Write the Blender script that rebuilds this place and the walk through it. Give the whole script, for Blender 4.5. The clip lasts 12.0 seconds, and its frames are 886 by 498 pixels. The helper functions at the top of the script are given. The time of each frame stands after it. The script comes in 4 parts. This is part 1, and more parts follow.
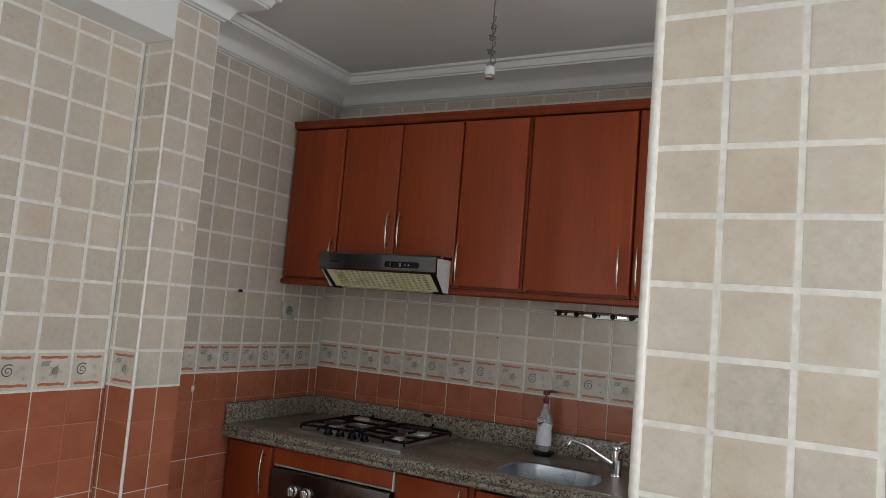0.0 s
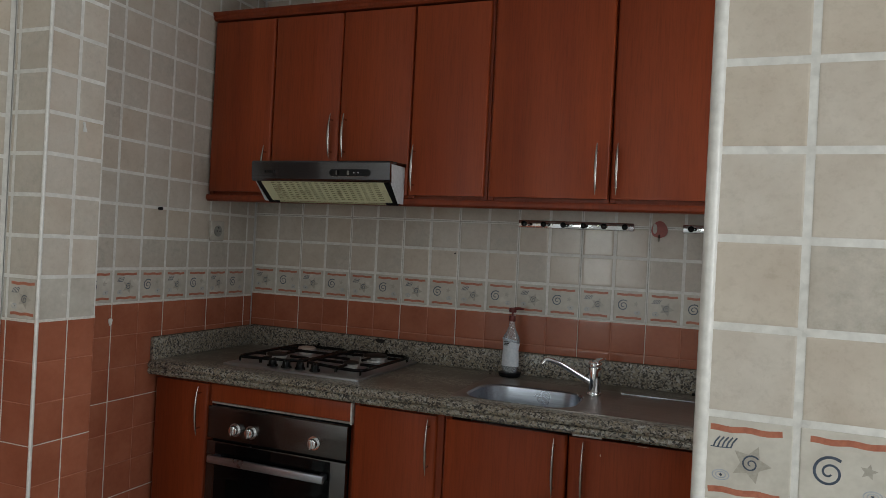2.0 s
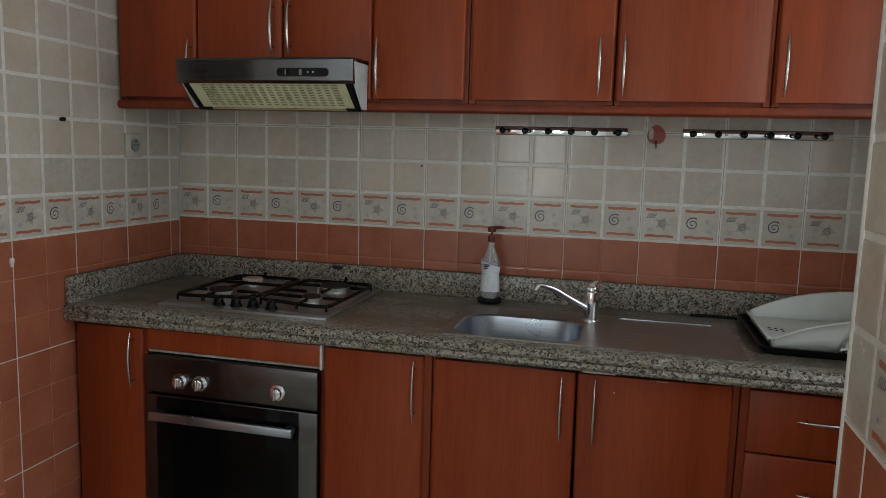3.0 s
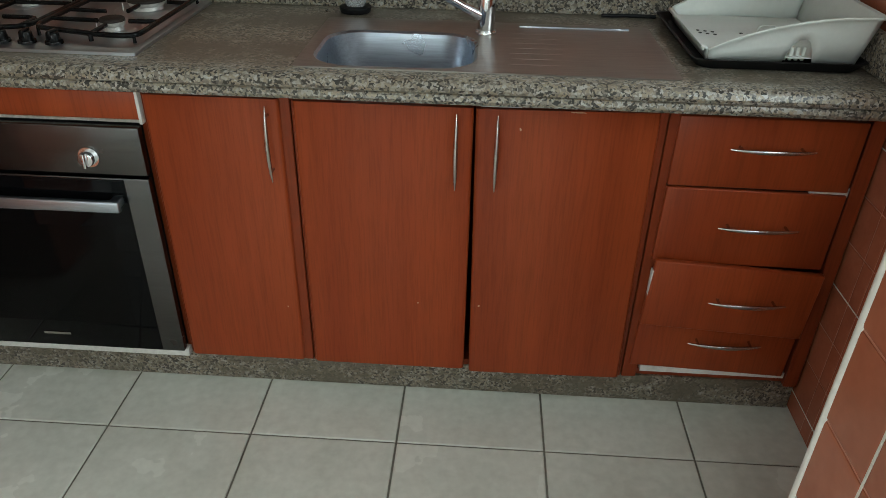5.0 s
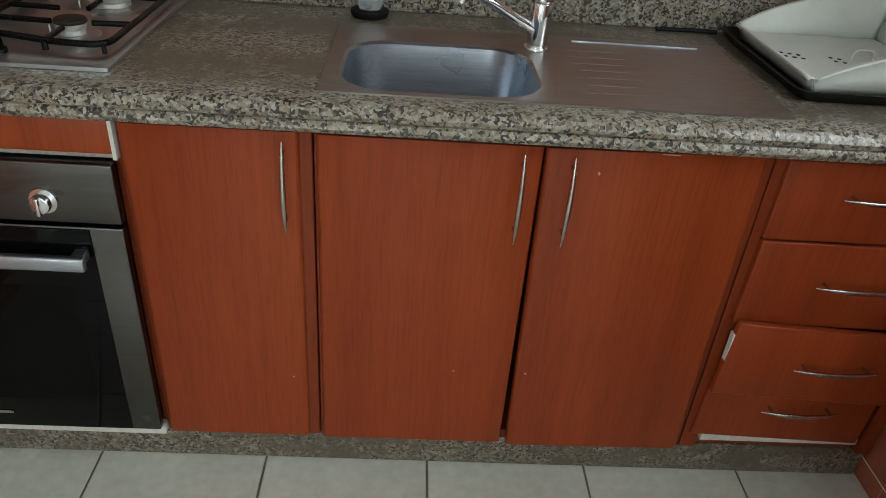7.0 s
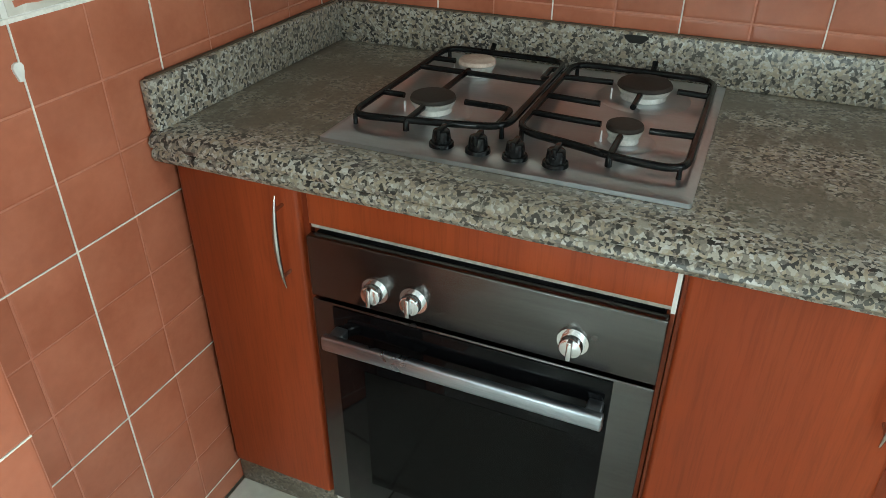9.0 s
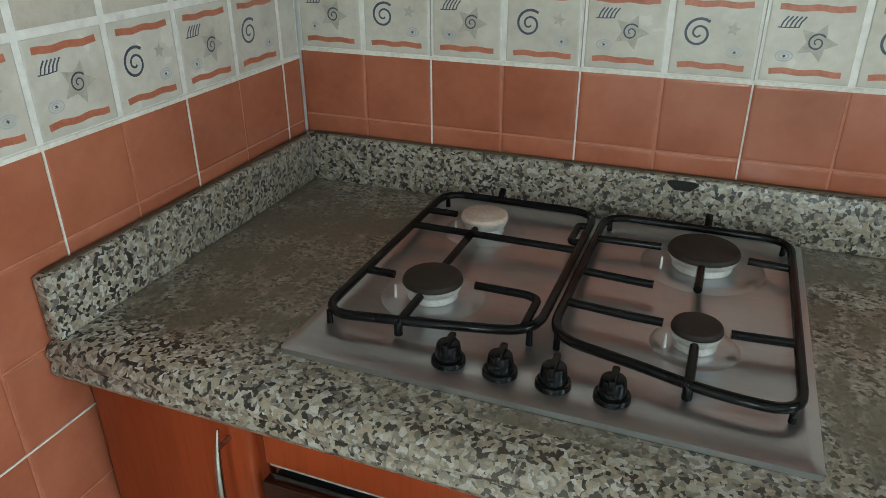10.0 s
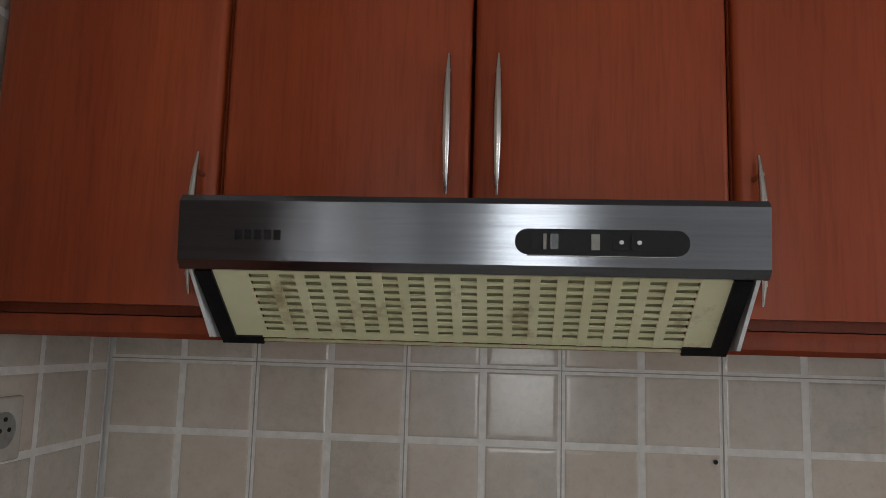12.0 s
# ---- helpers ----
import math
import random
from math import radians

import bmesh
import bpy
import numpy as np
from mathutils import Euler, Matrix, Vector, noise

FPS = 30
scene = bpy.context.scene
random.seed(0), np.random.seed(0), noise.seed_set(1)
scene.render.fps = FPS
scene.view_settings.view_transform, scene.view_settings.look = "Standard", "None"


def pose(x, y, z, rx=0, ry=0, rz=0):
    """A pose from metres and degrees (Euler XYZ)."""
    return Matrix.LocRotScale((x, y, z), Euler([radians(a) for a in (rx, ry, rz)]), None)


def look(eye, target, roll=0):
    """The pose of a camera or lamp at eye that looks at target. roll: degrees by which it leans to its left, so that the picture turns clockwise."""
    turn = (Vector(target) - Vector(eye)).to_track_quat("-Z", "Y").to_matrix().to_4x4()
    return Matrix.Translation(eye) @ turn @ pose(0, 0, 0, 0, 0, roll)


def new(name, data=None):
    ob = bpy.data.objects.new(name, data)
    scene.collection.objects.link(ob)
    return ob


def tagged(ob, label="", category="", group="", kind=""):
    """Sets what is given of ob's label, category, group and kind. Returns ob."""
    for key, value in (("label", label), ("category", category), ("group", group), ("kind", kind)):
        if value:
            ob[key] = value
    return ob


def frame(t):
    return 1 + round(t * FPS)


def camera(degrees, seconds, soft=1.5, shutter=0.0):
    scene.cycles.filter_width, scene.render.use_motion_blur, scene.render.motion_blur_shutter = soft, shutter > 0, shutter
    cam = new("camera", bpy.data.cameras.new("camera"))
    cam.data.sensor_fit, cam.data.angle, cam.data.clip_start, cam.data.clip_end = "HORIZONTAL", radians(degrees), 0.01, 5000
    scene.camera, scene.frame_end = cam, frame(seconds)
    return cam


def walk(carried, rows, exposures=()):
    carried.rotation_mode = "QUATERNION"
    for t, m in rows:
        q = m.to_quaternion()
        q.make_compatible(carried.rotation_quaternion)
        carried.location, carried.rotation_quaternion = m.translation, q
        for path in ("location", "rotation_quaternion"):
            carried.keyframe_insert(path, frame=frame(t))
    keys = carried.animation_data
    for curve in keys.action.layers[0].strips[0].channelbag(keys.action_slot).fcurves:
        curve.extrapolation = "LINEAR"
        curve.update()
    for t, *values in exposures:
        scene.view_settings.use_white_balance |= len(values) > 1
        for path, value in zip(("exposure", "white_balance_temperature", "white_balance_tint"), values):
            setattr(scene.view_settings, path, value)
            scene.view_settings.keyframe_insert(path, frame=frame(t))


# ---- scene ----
cam = camera(62.8, 12.0, soft=0.5)
PATH = [
    (0, (2.305, -3.005, 1.434), (1.354, -1.254, 1.61), 4.7),
    (0.5, (2.295, -2.997, 1.415), (1.34, -1.249, 1.596), 4.8),
    (1, (2.272, -2.985, 1.383), (1.331, -1.229, 1.563), 4.9),
    (1.5, (2.196, -2.916, 1.378), (1.321, -1.123, 1.51), 4.5),
    (2, (2.034, -2.771, 1.359), (1.294, -0.912, 1.36), 2.9),
    (2.5, (1.865, -2.656, 1.364), (1.166, -0.789, 1.195), 2.7),
    (3, (1.702, -2.508, 1.382), (1.219, -0.583, 1.128), 1.7),
    (3.5, (1.594, -2.401, 1.335), (1.313, -0.474, 0.882), 1.3),
    (3.7, (1.608, -2.336, 1.346), (1.336, -0.442, 0.763), 0.8),
    (5.3, (1.617, -2.032, 1.363), (1.593, -0.333, 0.308), 2.4),
    (5.5, (1.634, -2.011, 1.355), (1.655, -0.308, 0.306), 3.4),
    (6, (1.591, -1.939, 1.336), (1.749, -0.248, 0.28), 5.8),
    (6.5, (1.474, -1.827, 1.321), (1.695, -0.14, 0.269), 6.3),
    (7, (1.361, -1.735, 1.321), (1.471, -0.045, 0.258), 4.7),
    (7.5, (1.32, -1.638, 1.336), (1.072, -0.017, 0.191), 4.2),
    (7.7, (1.189, -1.583, 1.344), (0.964, 0.003, 0.147), 5.8),
    (9.3, (0.84, -1.394, 1.351), (0.124, 0.193, 0.367), 0.1),
    (9.5, (0.792, -1.329, 1.354), (0.101, 0.296, 0.415), 0.0),
    (9.9, (0.73, -1.164, 1.368), (0.061, 0.494, 0.471), -0.3),
    (10, (0.718, -1.127, 1.367), (0.056, 0.541, 0.485), -0.3),
    (10.5, (0.691, -1.045, 1.395), (0.206, 0.755, 0.671), 0.9),
    (11, (0.678, -1.07, 1.462), (0.403, 0.886, 1.149), 1.1),
    (11.5, (0.666, -1.131, 1.473), (0.446, 0.856, 1.419), 1.2),
    (12, (0.652, -1.185, 1.516), (0.489, 0.792, 1.773), 1.6),
]
EXPOSURES = [(0, -0.58, 6650, 12), (0.5, -0.9, 6650, 11), (1.5, -0.9, 6450, 9), (2.5, -0.8, 6450, 9), (3.0, -0.55, 6400, 7), (3.5, -0.68, 6200, 1), (5.4, 0.45, 6250, -1), (6.5, 0.33, 6300, 0), (7.5, 0.45, 6350, 4),
             (9.4, 1.0, 5950, -9), (10.0, 0.83, 5950, -5), (10.5, 0.68, 6050, 0), (11.2, 0.0, 6200, 2), (12, -0.3, 6450, 14)]
walk(cam, [(r[0], look(*r[1:])) for r in PATH], EXPOSURES)

# ---------- daylight and torch stand-in ---
world = bpy.data.worlds.new("overcast_sky")
scene.world = world
world.use_nodes = True
sky = world.node_tree.nodes.new("ShaderNodeTexSky")
sky.sky_type, sky.sun_disc = "NISHITA", False
sky.sun_elevation, sky.sun_rotation = radians(38), radians(120)
world.node_tree.links.new(sky.outputs[0], world.node_tree.nodes["Background"].inputs[0])
world.node_tree.nodes["Background"].inputs[1].default_value = 0.08


def area_lamp(name, eye, target, width, height, watts, color):
    """An area lamp standing in a wall's opening."""
    lamp = bpy.data.lights.new(name, "AREA")
    lamp.shape, lamp.size, lamp.size_y, lamp.energy, lamp.color = "RECTANGLE", width, height, watts, color
    ob = new(name, lamp)
    ob.matrix_world = look(eye, target)
    return ob


area_lamp("east_window_light", (4.97, -3.30, 1.55), (3.0, -3.15, 1.5), 1.1, 1.3, 90.0, (0.92, 0.97, 1.0))
area_lamp("kitchen_window_light", (2.60, -1.03, 1.68), (0.0, -1.03, 1.55), 0.6, 0.8, 9.0, (0.90, 0.96, 1.0))
# unseen lamp added behind the camera, in place of the torch carried with it
area_lamp("south_window_light", (0.85, -4.37, 1.45), (0.90, -3.0, 1.42), 0.45, 1.1, 15.0, (0.94, 1.0, 0.98))

# ---------- helpers ----------
ORIGIN = {}


def part(name, bm, mat, parent=None, label="", smooth=0.85):
    """Link a bmesh, given in world metres, as one mesh object under a thing or a part."""
    bmesh.ops.recalc_face_normals(bm, faces=bm.faces)
    me = bpy.data.meshes.new(name)
    bm.to_mesh(me)
    bm.free()
    for m in (mat if isinstance(mat, (list, tuple)) else [mat]):
        me.materials.append(m)
    if smooth:
        me.polygons.foreach_set("use_smooth", [True] * len(me.polygons))
        me.set_sharp_from_angle(angle=smooth)
    ob = new(name, me)
    if parent is not None:
        ob.parent = parent
        ob.location = -ORIGIN.get(parent, Vector())
    if label:
        tagged(ob, label)
    return ob


def thing(name, base, label, category, group="", kind=""):
    ob = new(name)
    ob.empty_display_size = 0.05
    ob.location = base
    ORIGIN[ob] = Vector(base)
    return tagged(ob, label, category, group, kind)


def box(bm, x0, x1, y0, y1, z0, z1, bevel=0.0, segs=2):
    r = bmesh.ops.create_cube(bm, size=1.0, matrix=Matrix.LocRotScale(
        ((x0 + x1) / 2, (y0 + y1) / 2, (z0 + z1) / 2), None, (abs(x1 - x0), abs(y1 - y0), abs(z1 - z0))))
    vs = r["verts"]
    if bevel:
        es = list({e for v in vs for e in v.link_edges})
        bmesh.ops.bevel(bm, geom=es, offset=bevel, segments=segs, affect="EDGES", profile=0.5)
    return vs


def boxm(*a, **k):
    bm = bmesh.new()
    box(bm, *a, **k)
    return bm


def cyl(bm, p, r0, r1, h, axis="Z", n=24, bevel=0.0):
    rot = {"Z": Matrix(), "Y": Matrix.Rotation(radians(90), 4, "X"), "X": Matrix.Rotation(radians(90), 4, "Y")}[axis]
    r = bmesh.ops.create_cone(bm, cap_ends=True, segments=n, radius1=r0, radius2=r1, depth=h,
                              matrix=Matrix.Translation(p) @ rot)
    if bevel:
        es = [e for e in {e for v in r["verts"] for e in v.link_edges}
              if any(len(f.verts) > 4 for f in e.link_faces)]
        bmesh.ops.bevel(bm, geom=es, offset=bevel, segments=2, affect="EDGES", profile=0.5)
    return r["verts"]


def tube(bm, pts, radius, n=10, closed=False):
    """A round bar along points; radius is a number or one number per point."""
    pts = [Vector(p) for p in pts]
    rad = radius if isinstance(radius, (list, tuple)) else [radius] * len(pts)
    rings, m, up = [], len(pts), None
    for i, p in enumerate(pts):
        a = pts[(i - 1) % m] if closed or i else p
        b = pts[(i + 1) % m] if closed or i < m - 1 else p
        d = (b - a).normalized()
        if up is None:
            up = d.orthogonal().normalized()
        up = (up - d * up.dot(d)).normalized()
        side = d.cross(up)
        rings.append([bm.verts.new(p + rad[i] * (math.cos(2 * math.pi * k / n) * up + math.sin(2 * math.pi * k / n) * side))
                      for k in range(n)])
    for i in range(m if closed else m - 1):
        A, B = rings[i], rings[(i + 1) % m]
        for k in range(n):
            bm.faces.new((A[k], A[(k + 1) % n], B[(k + 1) % n], B[k]))
    if not closed:
        bm.faces.new(rings[0][::-1])
        bm.faces.new(rings[-1])


def smooth_path(pts, r, n=4):
    """Round the inner corners of an open polyline by radius r."""
    pts = [Vector(p) for p in pts]
    out = [pts[0]]
    for a, b, c in zip(pts, pts[1:], pts[2:]):
        ra = min(r, (b - a).length * 0.45, (c - b).length * 0.45)
        p, q = b + (a - b).normalized() * ra, b + (c - b).normalized() * ra
        for k in range(n + 1):
            t = k / n
            out.append(p * (1 - t) ** 2 + b * 2 * t * (1 - t) + q * t * t)
    out.append(pts[-1])
    return out


def prism(bm, poly, axis, a0, a1):
    """Extrude a polygon between a0 and a1 along an axis; poly holds the two other coordinates in order."""
    def at(p, a):
        return {"X": (a, p[0], p[1]), "Y": (p[0], a, p[1]), "Z": (p[0], p[1], a)}[axis]
    A = [bm.verts.new(at(p, a0)) for p in poly]
    B = [bm.verts.new(at(p, a1)) for p in poly]
    n = len(poly)
    for i in range(n):
        bm.faces.new((A[i], A[(i + 1) % n], B[(i + 1) % n], B[i]))
    bm.faces.new(A[::-1])
    bm.faces.new(B)


def rounded(x0, x1, y0, y1, r, n=6):
    out = []
    for cx, cy, a in ((x1 - r, y1 - r, 0), (x0 + r, y1 - r, 90), (x0 + r, y0 + r, 180), (x1 - r, y0 + r, 270)):
        for k in range(n + 1):
            t = radians(a + 90 * k / n)
            out.append((cx + r * math.cos(t), cy + r * math.sin(t)))
    return out


def loft(bm, rings, cap0=True, cap1=True):
    R = [[bm.verts.new(p) for p in ring] for ring in rings]
    n = len(R[0])
    for A, B in zip(R, R[1:]):
        for k in range(n):
            bm.faces.new((A[k], A[(k + 1) % n], B[(k + 1) % n], B[k]))
    if cap0:
        bm.faces.new(R[0][::-1])
    if cap1:
        bm.faces.new(R[-1])


# ---------- materials ----------
def nodes_of(name):
    m = bpy.data.materials.new(name)
    m.use_nodes = True
    nt = m.node_tree
    return m, nt, nt.nodes["Principled BSDF"]


def coords(nt, stretch=(1, 1, 1), by_object=True):
    tc = nt.nodes.new("ShaderNodeTexCoord")
    info = nt.nodes.new("ShaderNodeObjectInfo")
    mul = nt.nodes.new("ShaderNodeMath")
    mul.operation = "MULTIPLY"
    mul.inputs[1].default_value = 37.0 if by_object else 0.0
    nt.links.new(info.outputs["Random"], mul.inputs[0])
    add = nt.nodes.new("ShaderNodeVectorMath")
    add.operation = "ADD"
    nt.links.new(tc.outputs["Object"], add.inputs[0])
    nt.links.new(mul.outputs[0], add.inputs[1])
    mp = nt.nodes.new("ShaderNodeVectorMath")
    mp.operation = "MULTIPLY"
    mp.inputs[1].default_value = stretch
    nt.links.new(add.outputs[0], mp.inputs[0])
    return mp.outputs[0], info


def noise_at(nt, vec, scale, detail=3.0, rough=0.55):
    n = nt.nodes.new("ShaderNodeTexNoise")
    n.inputs["Scale"].default_value = scale
    n.inputs["Detail"].default_value = detail
    n.inputs["Roughness"].default_value = rough
    nt.links.new(vec, n.inputs["Vector"])
    return n.outputs["Fac"]


def ramp(nt, fac, stops, mode="LINEAR"):
    r = nt.nodes.new("ShaderNodeValToRGB")
    r.color_ramp.interpolation = mode
    el = r.color_ramp.elements
    while len(el) < len(stops):
        el.new(0.5)
    for e, (p, c) in zip(el, stops):
        e.position, e.color = p, (*c, 1)
    nt.links.new(fac, r.inputs[0])
    return r.outputs[0]


def mix(nt, fac, a, b, mode="MIX"):
    m = nt.nodes.new("ShaderNodeMix")
    m.data_type, m.blend_type = "RGBA", mode
    for sock, v in ((m.inputs[0], fac), (m.inputs[6], a), (m.inputs[7], b)):
        if isinstance(v, (int, float)):
            sock.default_value = v
        elif isinstance(v, tuple):
            sock.default_value = (*v, 1)
        else:
            nt.links.new(v, sock)
    return m.outputs[2]


def bump(nt, bsdf, height, strength, distance):
    b = nt.nodes.new("ShaderNodeBump")
    b.inputs["Strength"].default_value = strength
    b.inputs["Distance"].default_value = distance
    nt.links.new(height, b.inputs["Height"])
    nt.links.new(b.outputs[0], bsdf.inputs["Normal"])


def rough_map(nt, bsdf, fac, lo, hi):
    r = nt.nodes.new("ShaderNodeMapRange")
    r.inputs["To Min"].default_value, r.inputs["To Max"].default_value = lo, hi
    nt.links.new(fac, r.inputs["Value"])
    nt.links.new(r.outputs[0], bsdf.inputs["Roughness"])


def surface(name, a, b, scale=12.0, fine=80.0, rough=(0.35, 0.5), metal=0.0, bumps=0.1, dist=0.001, stretch=(1, 1, 1),
            spread=0.0, by_object=True, coat=0.0, spec=0.5, grain=0.25):
    """Two mottled tones with fine grain; spread varies the tone from piece to piece."""
    m, nt, p = nodes_of(name)
    v, info = coords(nt, stretch, by_object)
    big, small = noise_at(nt, v, scale, 4), noise_at(nt, v, fine, 3)
    col = ramp(nt, big, [(0.3, a), (0.7, b)])
    col = mix(nt, grain, col, ramp(nt, small, [(0.3, tuple(c * 0.6 for c in a)), (0.7, tuple(min(1, c * 1.25) for c in b))]))
    if spread:
        tone = ramp(nt, info.outputs["Random"], [(0.0, (1 - spread,) * 3), (1.0, (1, 1, 1))])
        col = mix(nt, 1.0, col, tone, "MULTIPLY")
    nt.links.new(col, p.inputs["Base Color"])
    p.inputs["Metallic"].default_value = metal
    p.inputs["Coat Weight"].default_value = coat
    p.inputs["Specular IOR Level"].default_value = spec
    rough_map(nt, p, big, *rough)
    if bumps:
        bump(nt, p, small, bumps, dist)
    return m


def wood(name, dark, light):
    """Cherry veneer: a calm broad tone with faint growth bands and short fine pores, all running upright."""
    m, nt, p = nodes_of(name)
    v, info = coords(nt, (1, 1, 0.06))
    tone = noise_at(nt, v, 9.0, 3)
    w, _ = coords(nt, (1, 1, 0.03))
    bands = noise_at(nt, w, 26.0, 4, 0.62)
    fine, _ = coords(nt, (1, 1, 0.05))
    pore = noise_at(nt, fine, 190.0, 4, 0.65)
    blot, _ = coords(nt, (1, 1, 0.5))
    wear = noise_at(nt, blot, 5.0, 4)
    col = ramp(nt, tone, [(0.25, dark), (0.75, light)])
    col = mix(nt, 1.0, col, ramp(nt, bands, [(0.30, (0.89,) * 3), (0.66, (1.05,) * 3)]), "MULTIPLY")
    col = mix(nt, 0.4, col, mix(nt, 1.0, col, ramp(nt, pore, [(0.36, (0.60,) * 3), (0.54, (1.0,) * 3)]), "MULTIPLY"))
    col = mix(nt, 1.0, col, ramp(nt, wear, [(0.3, (0.92,) * 3), (0.7, (1.0,) * 3)]), "MULTIPLY")
    piece_tone = ramp(nt, info.outputs["Random"], [(0.0, (0.90,) * 3), (1.0, (1.0,) * 3)])
    col = mix(nt, 1.0, col, piece_tone, "MULTIPLY")
    nt.links.new(col, p.inputs["Base Color"])
    p.inputs["Specular IOR Level"].default_value = 0.28
    rough_map(nt, p, wear, 0.30, 0.46)
    bump(nt, p, pore, 0.06, 0.0005)
    return m


def granite(name, grime):
    """Angular cream, tan, grey and black grains, under a film of brown kitchen grime with streaks and bare patches."""
    m, nt, p = nodes_of(name)
    v, _ = coords(nt, (1, 1, 1), False)
    warp = nt.nodes.new("ShaderNodeTexNoise")
    warp.inputs["Scale"].default_value, warp.inputs["Detail"].default_value = 95.0, 2.0
    nt.links.new(v, warp.inputs["Vector"])
    push = nt.nodes.new("ShaderNodeVectorMath")
    push.operation = "MULTIPLY_ADD"
    push.inputs[1].default_value = (0.012,) * 3
    nt.links.new(warp.outputs["Color"], push.inputs[0])
    nt.links.new(v, push.inputs[2])
    grains = nt.nodes.new("ShaderNodeTexVoronoi")
    grains.inputs["Scale"].default_value = 195.0
    nt.links.new(push.outputs[0], grains.inputs["Vector"])
    pick = nt.nodes.new("ShaderNodeSeparateColor")
    nt.links.new(grains.outputs["Color"], pick.inputs[0])
    col = ramp(nt, pick.outputs[0], [(0.0, (0.010, 0.011, 0.014)), (0.23, (0.13, 0.122, 0.112)), (0.31, (0.25, 0.225, 0.188)), (0.50, (0.38, 0.32, 0.235)),
                                     (0.72, (0.47, 0.44, 0.375)), (0.90, (0.56, 0.545, 0.51))], "CONSTANT")
    col = mix(nt, 1.0, col, ramp(nt, noise_at(nt, v, 320, 2), [(0.3, (0.78,) * 3), (0.7, (1.0,) * 3)]), "MULTIPLY")
    s1, _ = coords(nt, (0.55, 1, 1), False)
    stain = noise_at(nt, s1, 8.0, 5, 0.62)
    s2, _ = coords(nt, (1, 0.35, 1), False)
    smear = noise_at(nt, s2, 46.0, 4, 0.65)
    both = mix(nt, 0.4, stain, smear)
    film = mix(nt, noise_at(nt, v, 5.0, 2), (0.095, 0.077, 0.053), (0.150, 0.127, 0.094))
    col = mix(nt, ramp(nt, both, [(0.42, (grime * 0.35,) * 3), (0.55, (grime,) * 3)]), col, film)
    nt.links.new(col, p.inputs["Base Color"])
    rough_map(nt, p, both, 0.20, 0.42)
    bump(nt, p, stain, 0.05, 0.001)
    return m


def beige_glaze(name, a, b, grey):
    """Cream glaze; some tiles stay clear, others carry cloudy grey mottles."""
    m, nt, p = nodes_of(name)
    v, info = coords(nt)
    cloud, fleck = noise_at(nt, v, 11.0, 4, 0.6), noise_at(nt, v, 38.0, 5, 0.7)
    col = ramp(nt, cloud, [(0.32, a), (0.68, b)])
    amount = ramp(nt, info.outputs["Random"], [(0.30, (0.12,) * 3), (0.95, (0.55,) * 3)])
    patch = ramp(nt, mix(nt, 0.45, cloud, fleck), [(0.46, (0,) * 3), (0.62, (1,) * 3)])
    col = mix(nt, mix(nt, 1.0, amount, patch, "MULTIPLY"), col, grey)
    col = mix(nt, 0.22, col, mix(nt, 1.0, col, ramp(nt, noise_at(nt, v, 75.0, 6, 0.75), [(0.34, (0.62, 0.58, 0.53)), (0.50, (1.0,) * 3)]), "MULTIPLY"))
    tone = ramp(nt, info.outputs["Random"], [(0.0, (0.95, 0.91, 0.86)), (0.5, (1.0, 1.0, 1.0)), (1.0, (0.90, 0.90, 0.89))])
    col = mix(nt, 1.0, col, tone, "MULTIPLY")
    nt.links.new(col, p.inputs["Base Color"])
    rough_map(nt, p, cloud, 0.12, 0.26)
    bump(nt, p, noise_at(nt, v, 24.0, 3), 0.10, 0.0015)
    return m


def stained(name, a, b, dirt):
    """Plastic gone yellow, with greasy brown stains in uneven patches."""
    m, nt, p = nodes_of(name)
    v, _ = coords(nt)
    big, edge = noise_at(nt, v, 9.0, 4), noise_at(nt, v, 16.0, 5, 0.65)
    col = mix(nt, ramp(nt, edge, [(0.56, (0,) * 3), (0.70, (0.8,) * 3)]), ramp(nt, big, [(0.3, a), (0.7, b)]), dirt)
    nt.links.new(col, p.inputs["Base Color"])
    rough_map(nt, p, big, 0.32, 0.5)
    bump(nt, p, noise_at(nt, v, 90.0, 2), 0.06, 0.001)
    return m


def brushed(name, color, rough, stretch, streaks=0.5, comb=0.06):
    m, nt, p = nodes_of(name)
    v, _ = coords(nt, stretch)
    s = noise_at(nt, v, 150.0, 4, 0.7)
    t, _ = coords(nt, (1, 1, 1))
    smear = noise_at(nt, t, 9.0, 4)
    col = mix(nt, streaks, color, ramp(nt, s, [(0.3, tuple(c * 0.62 for c in color)), (0.7, tuple(min(1, c * 1.2) for c in color))]))
    nt.links.new(col, p.inputs["Base Color"])
    p.inputs["Metallic"].default_value = 1.0
    rough_map(nt, p, smear, rough * 0.75, rough * 1.3)
    bump(nt, p, s, comb, 0.0006)
    return m


def plain(name, color, rough, metal=0.0, spec=0.5, trans=0.0):
    m, nt, p = nodes_of(name)
    p.inputs["Base Color"].default_value = (*color, 1)
    p.inputs["Metallic"].default_value = metal
    p.inputs["Transmission Weight"].default_value = trans
    p.inputs["Specular IOR Level"].default_value = spec
    v, _ = coords(nt)
    rough_map(nt, p, noise_at(nt, v, 25, 3), rough * 0.8, min(1, rough * 1.25))
    return m


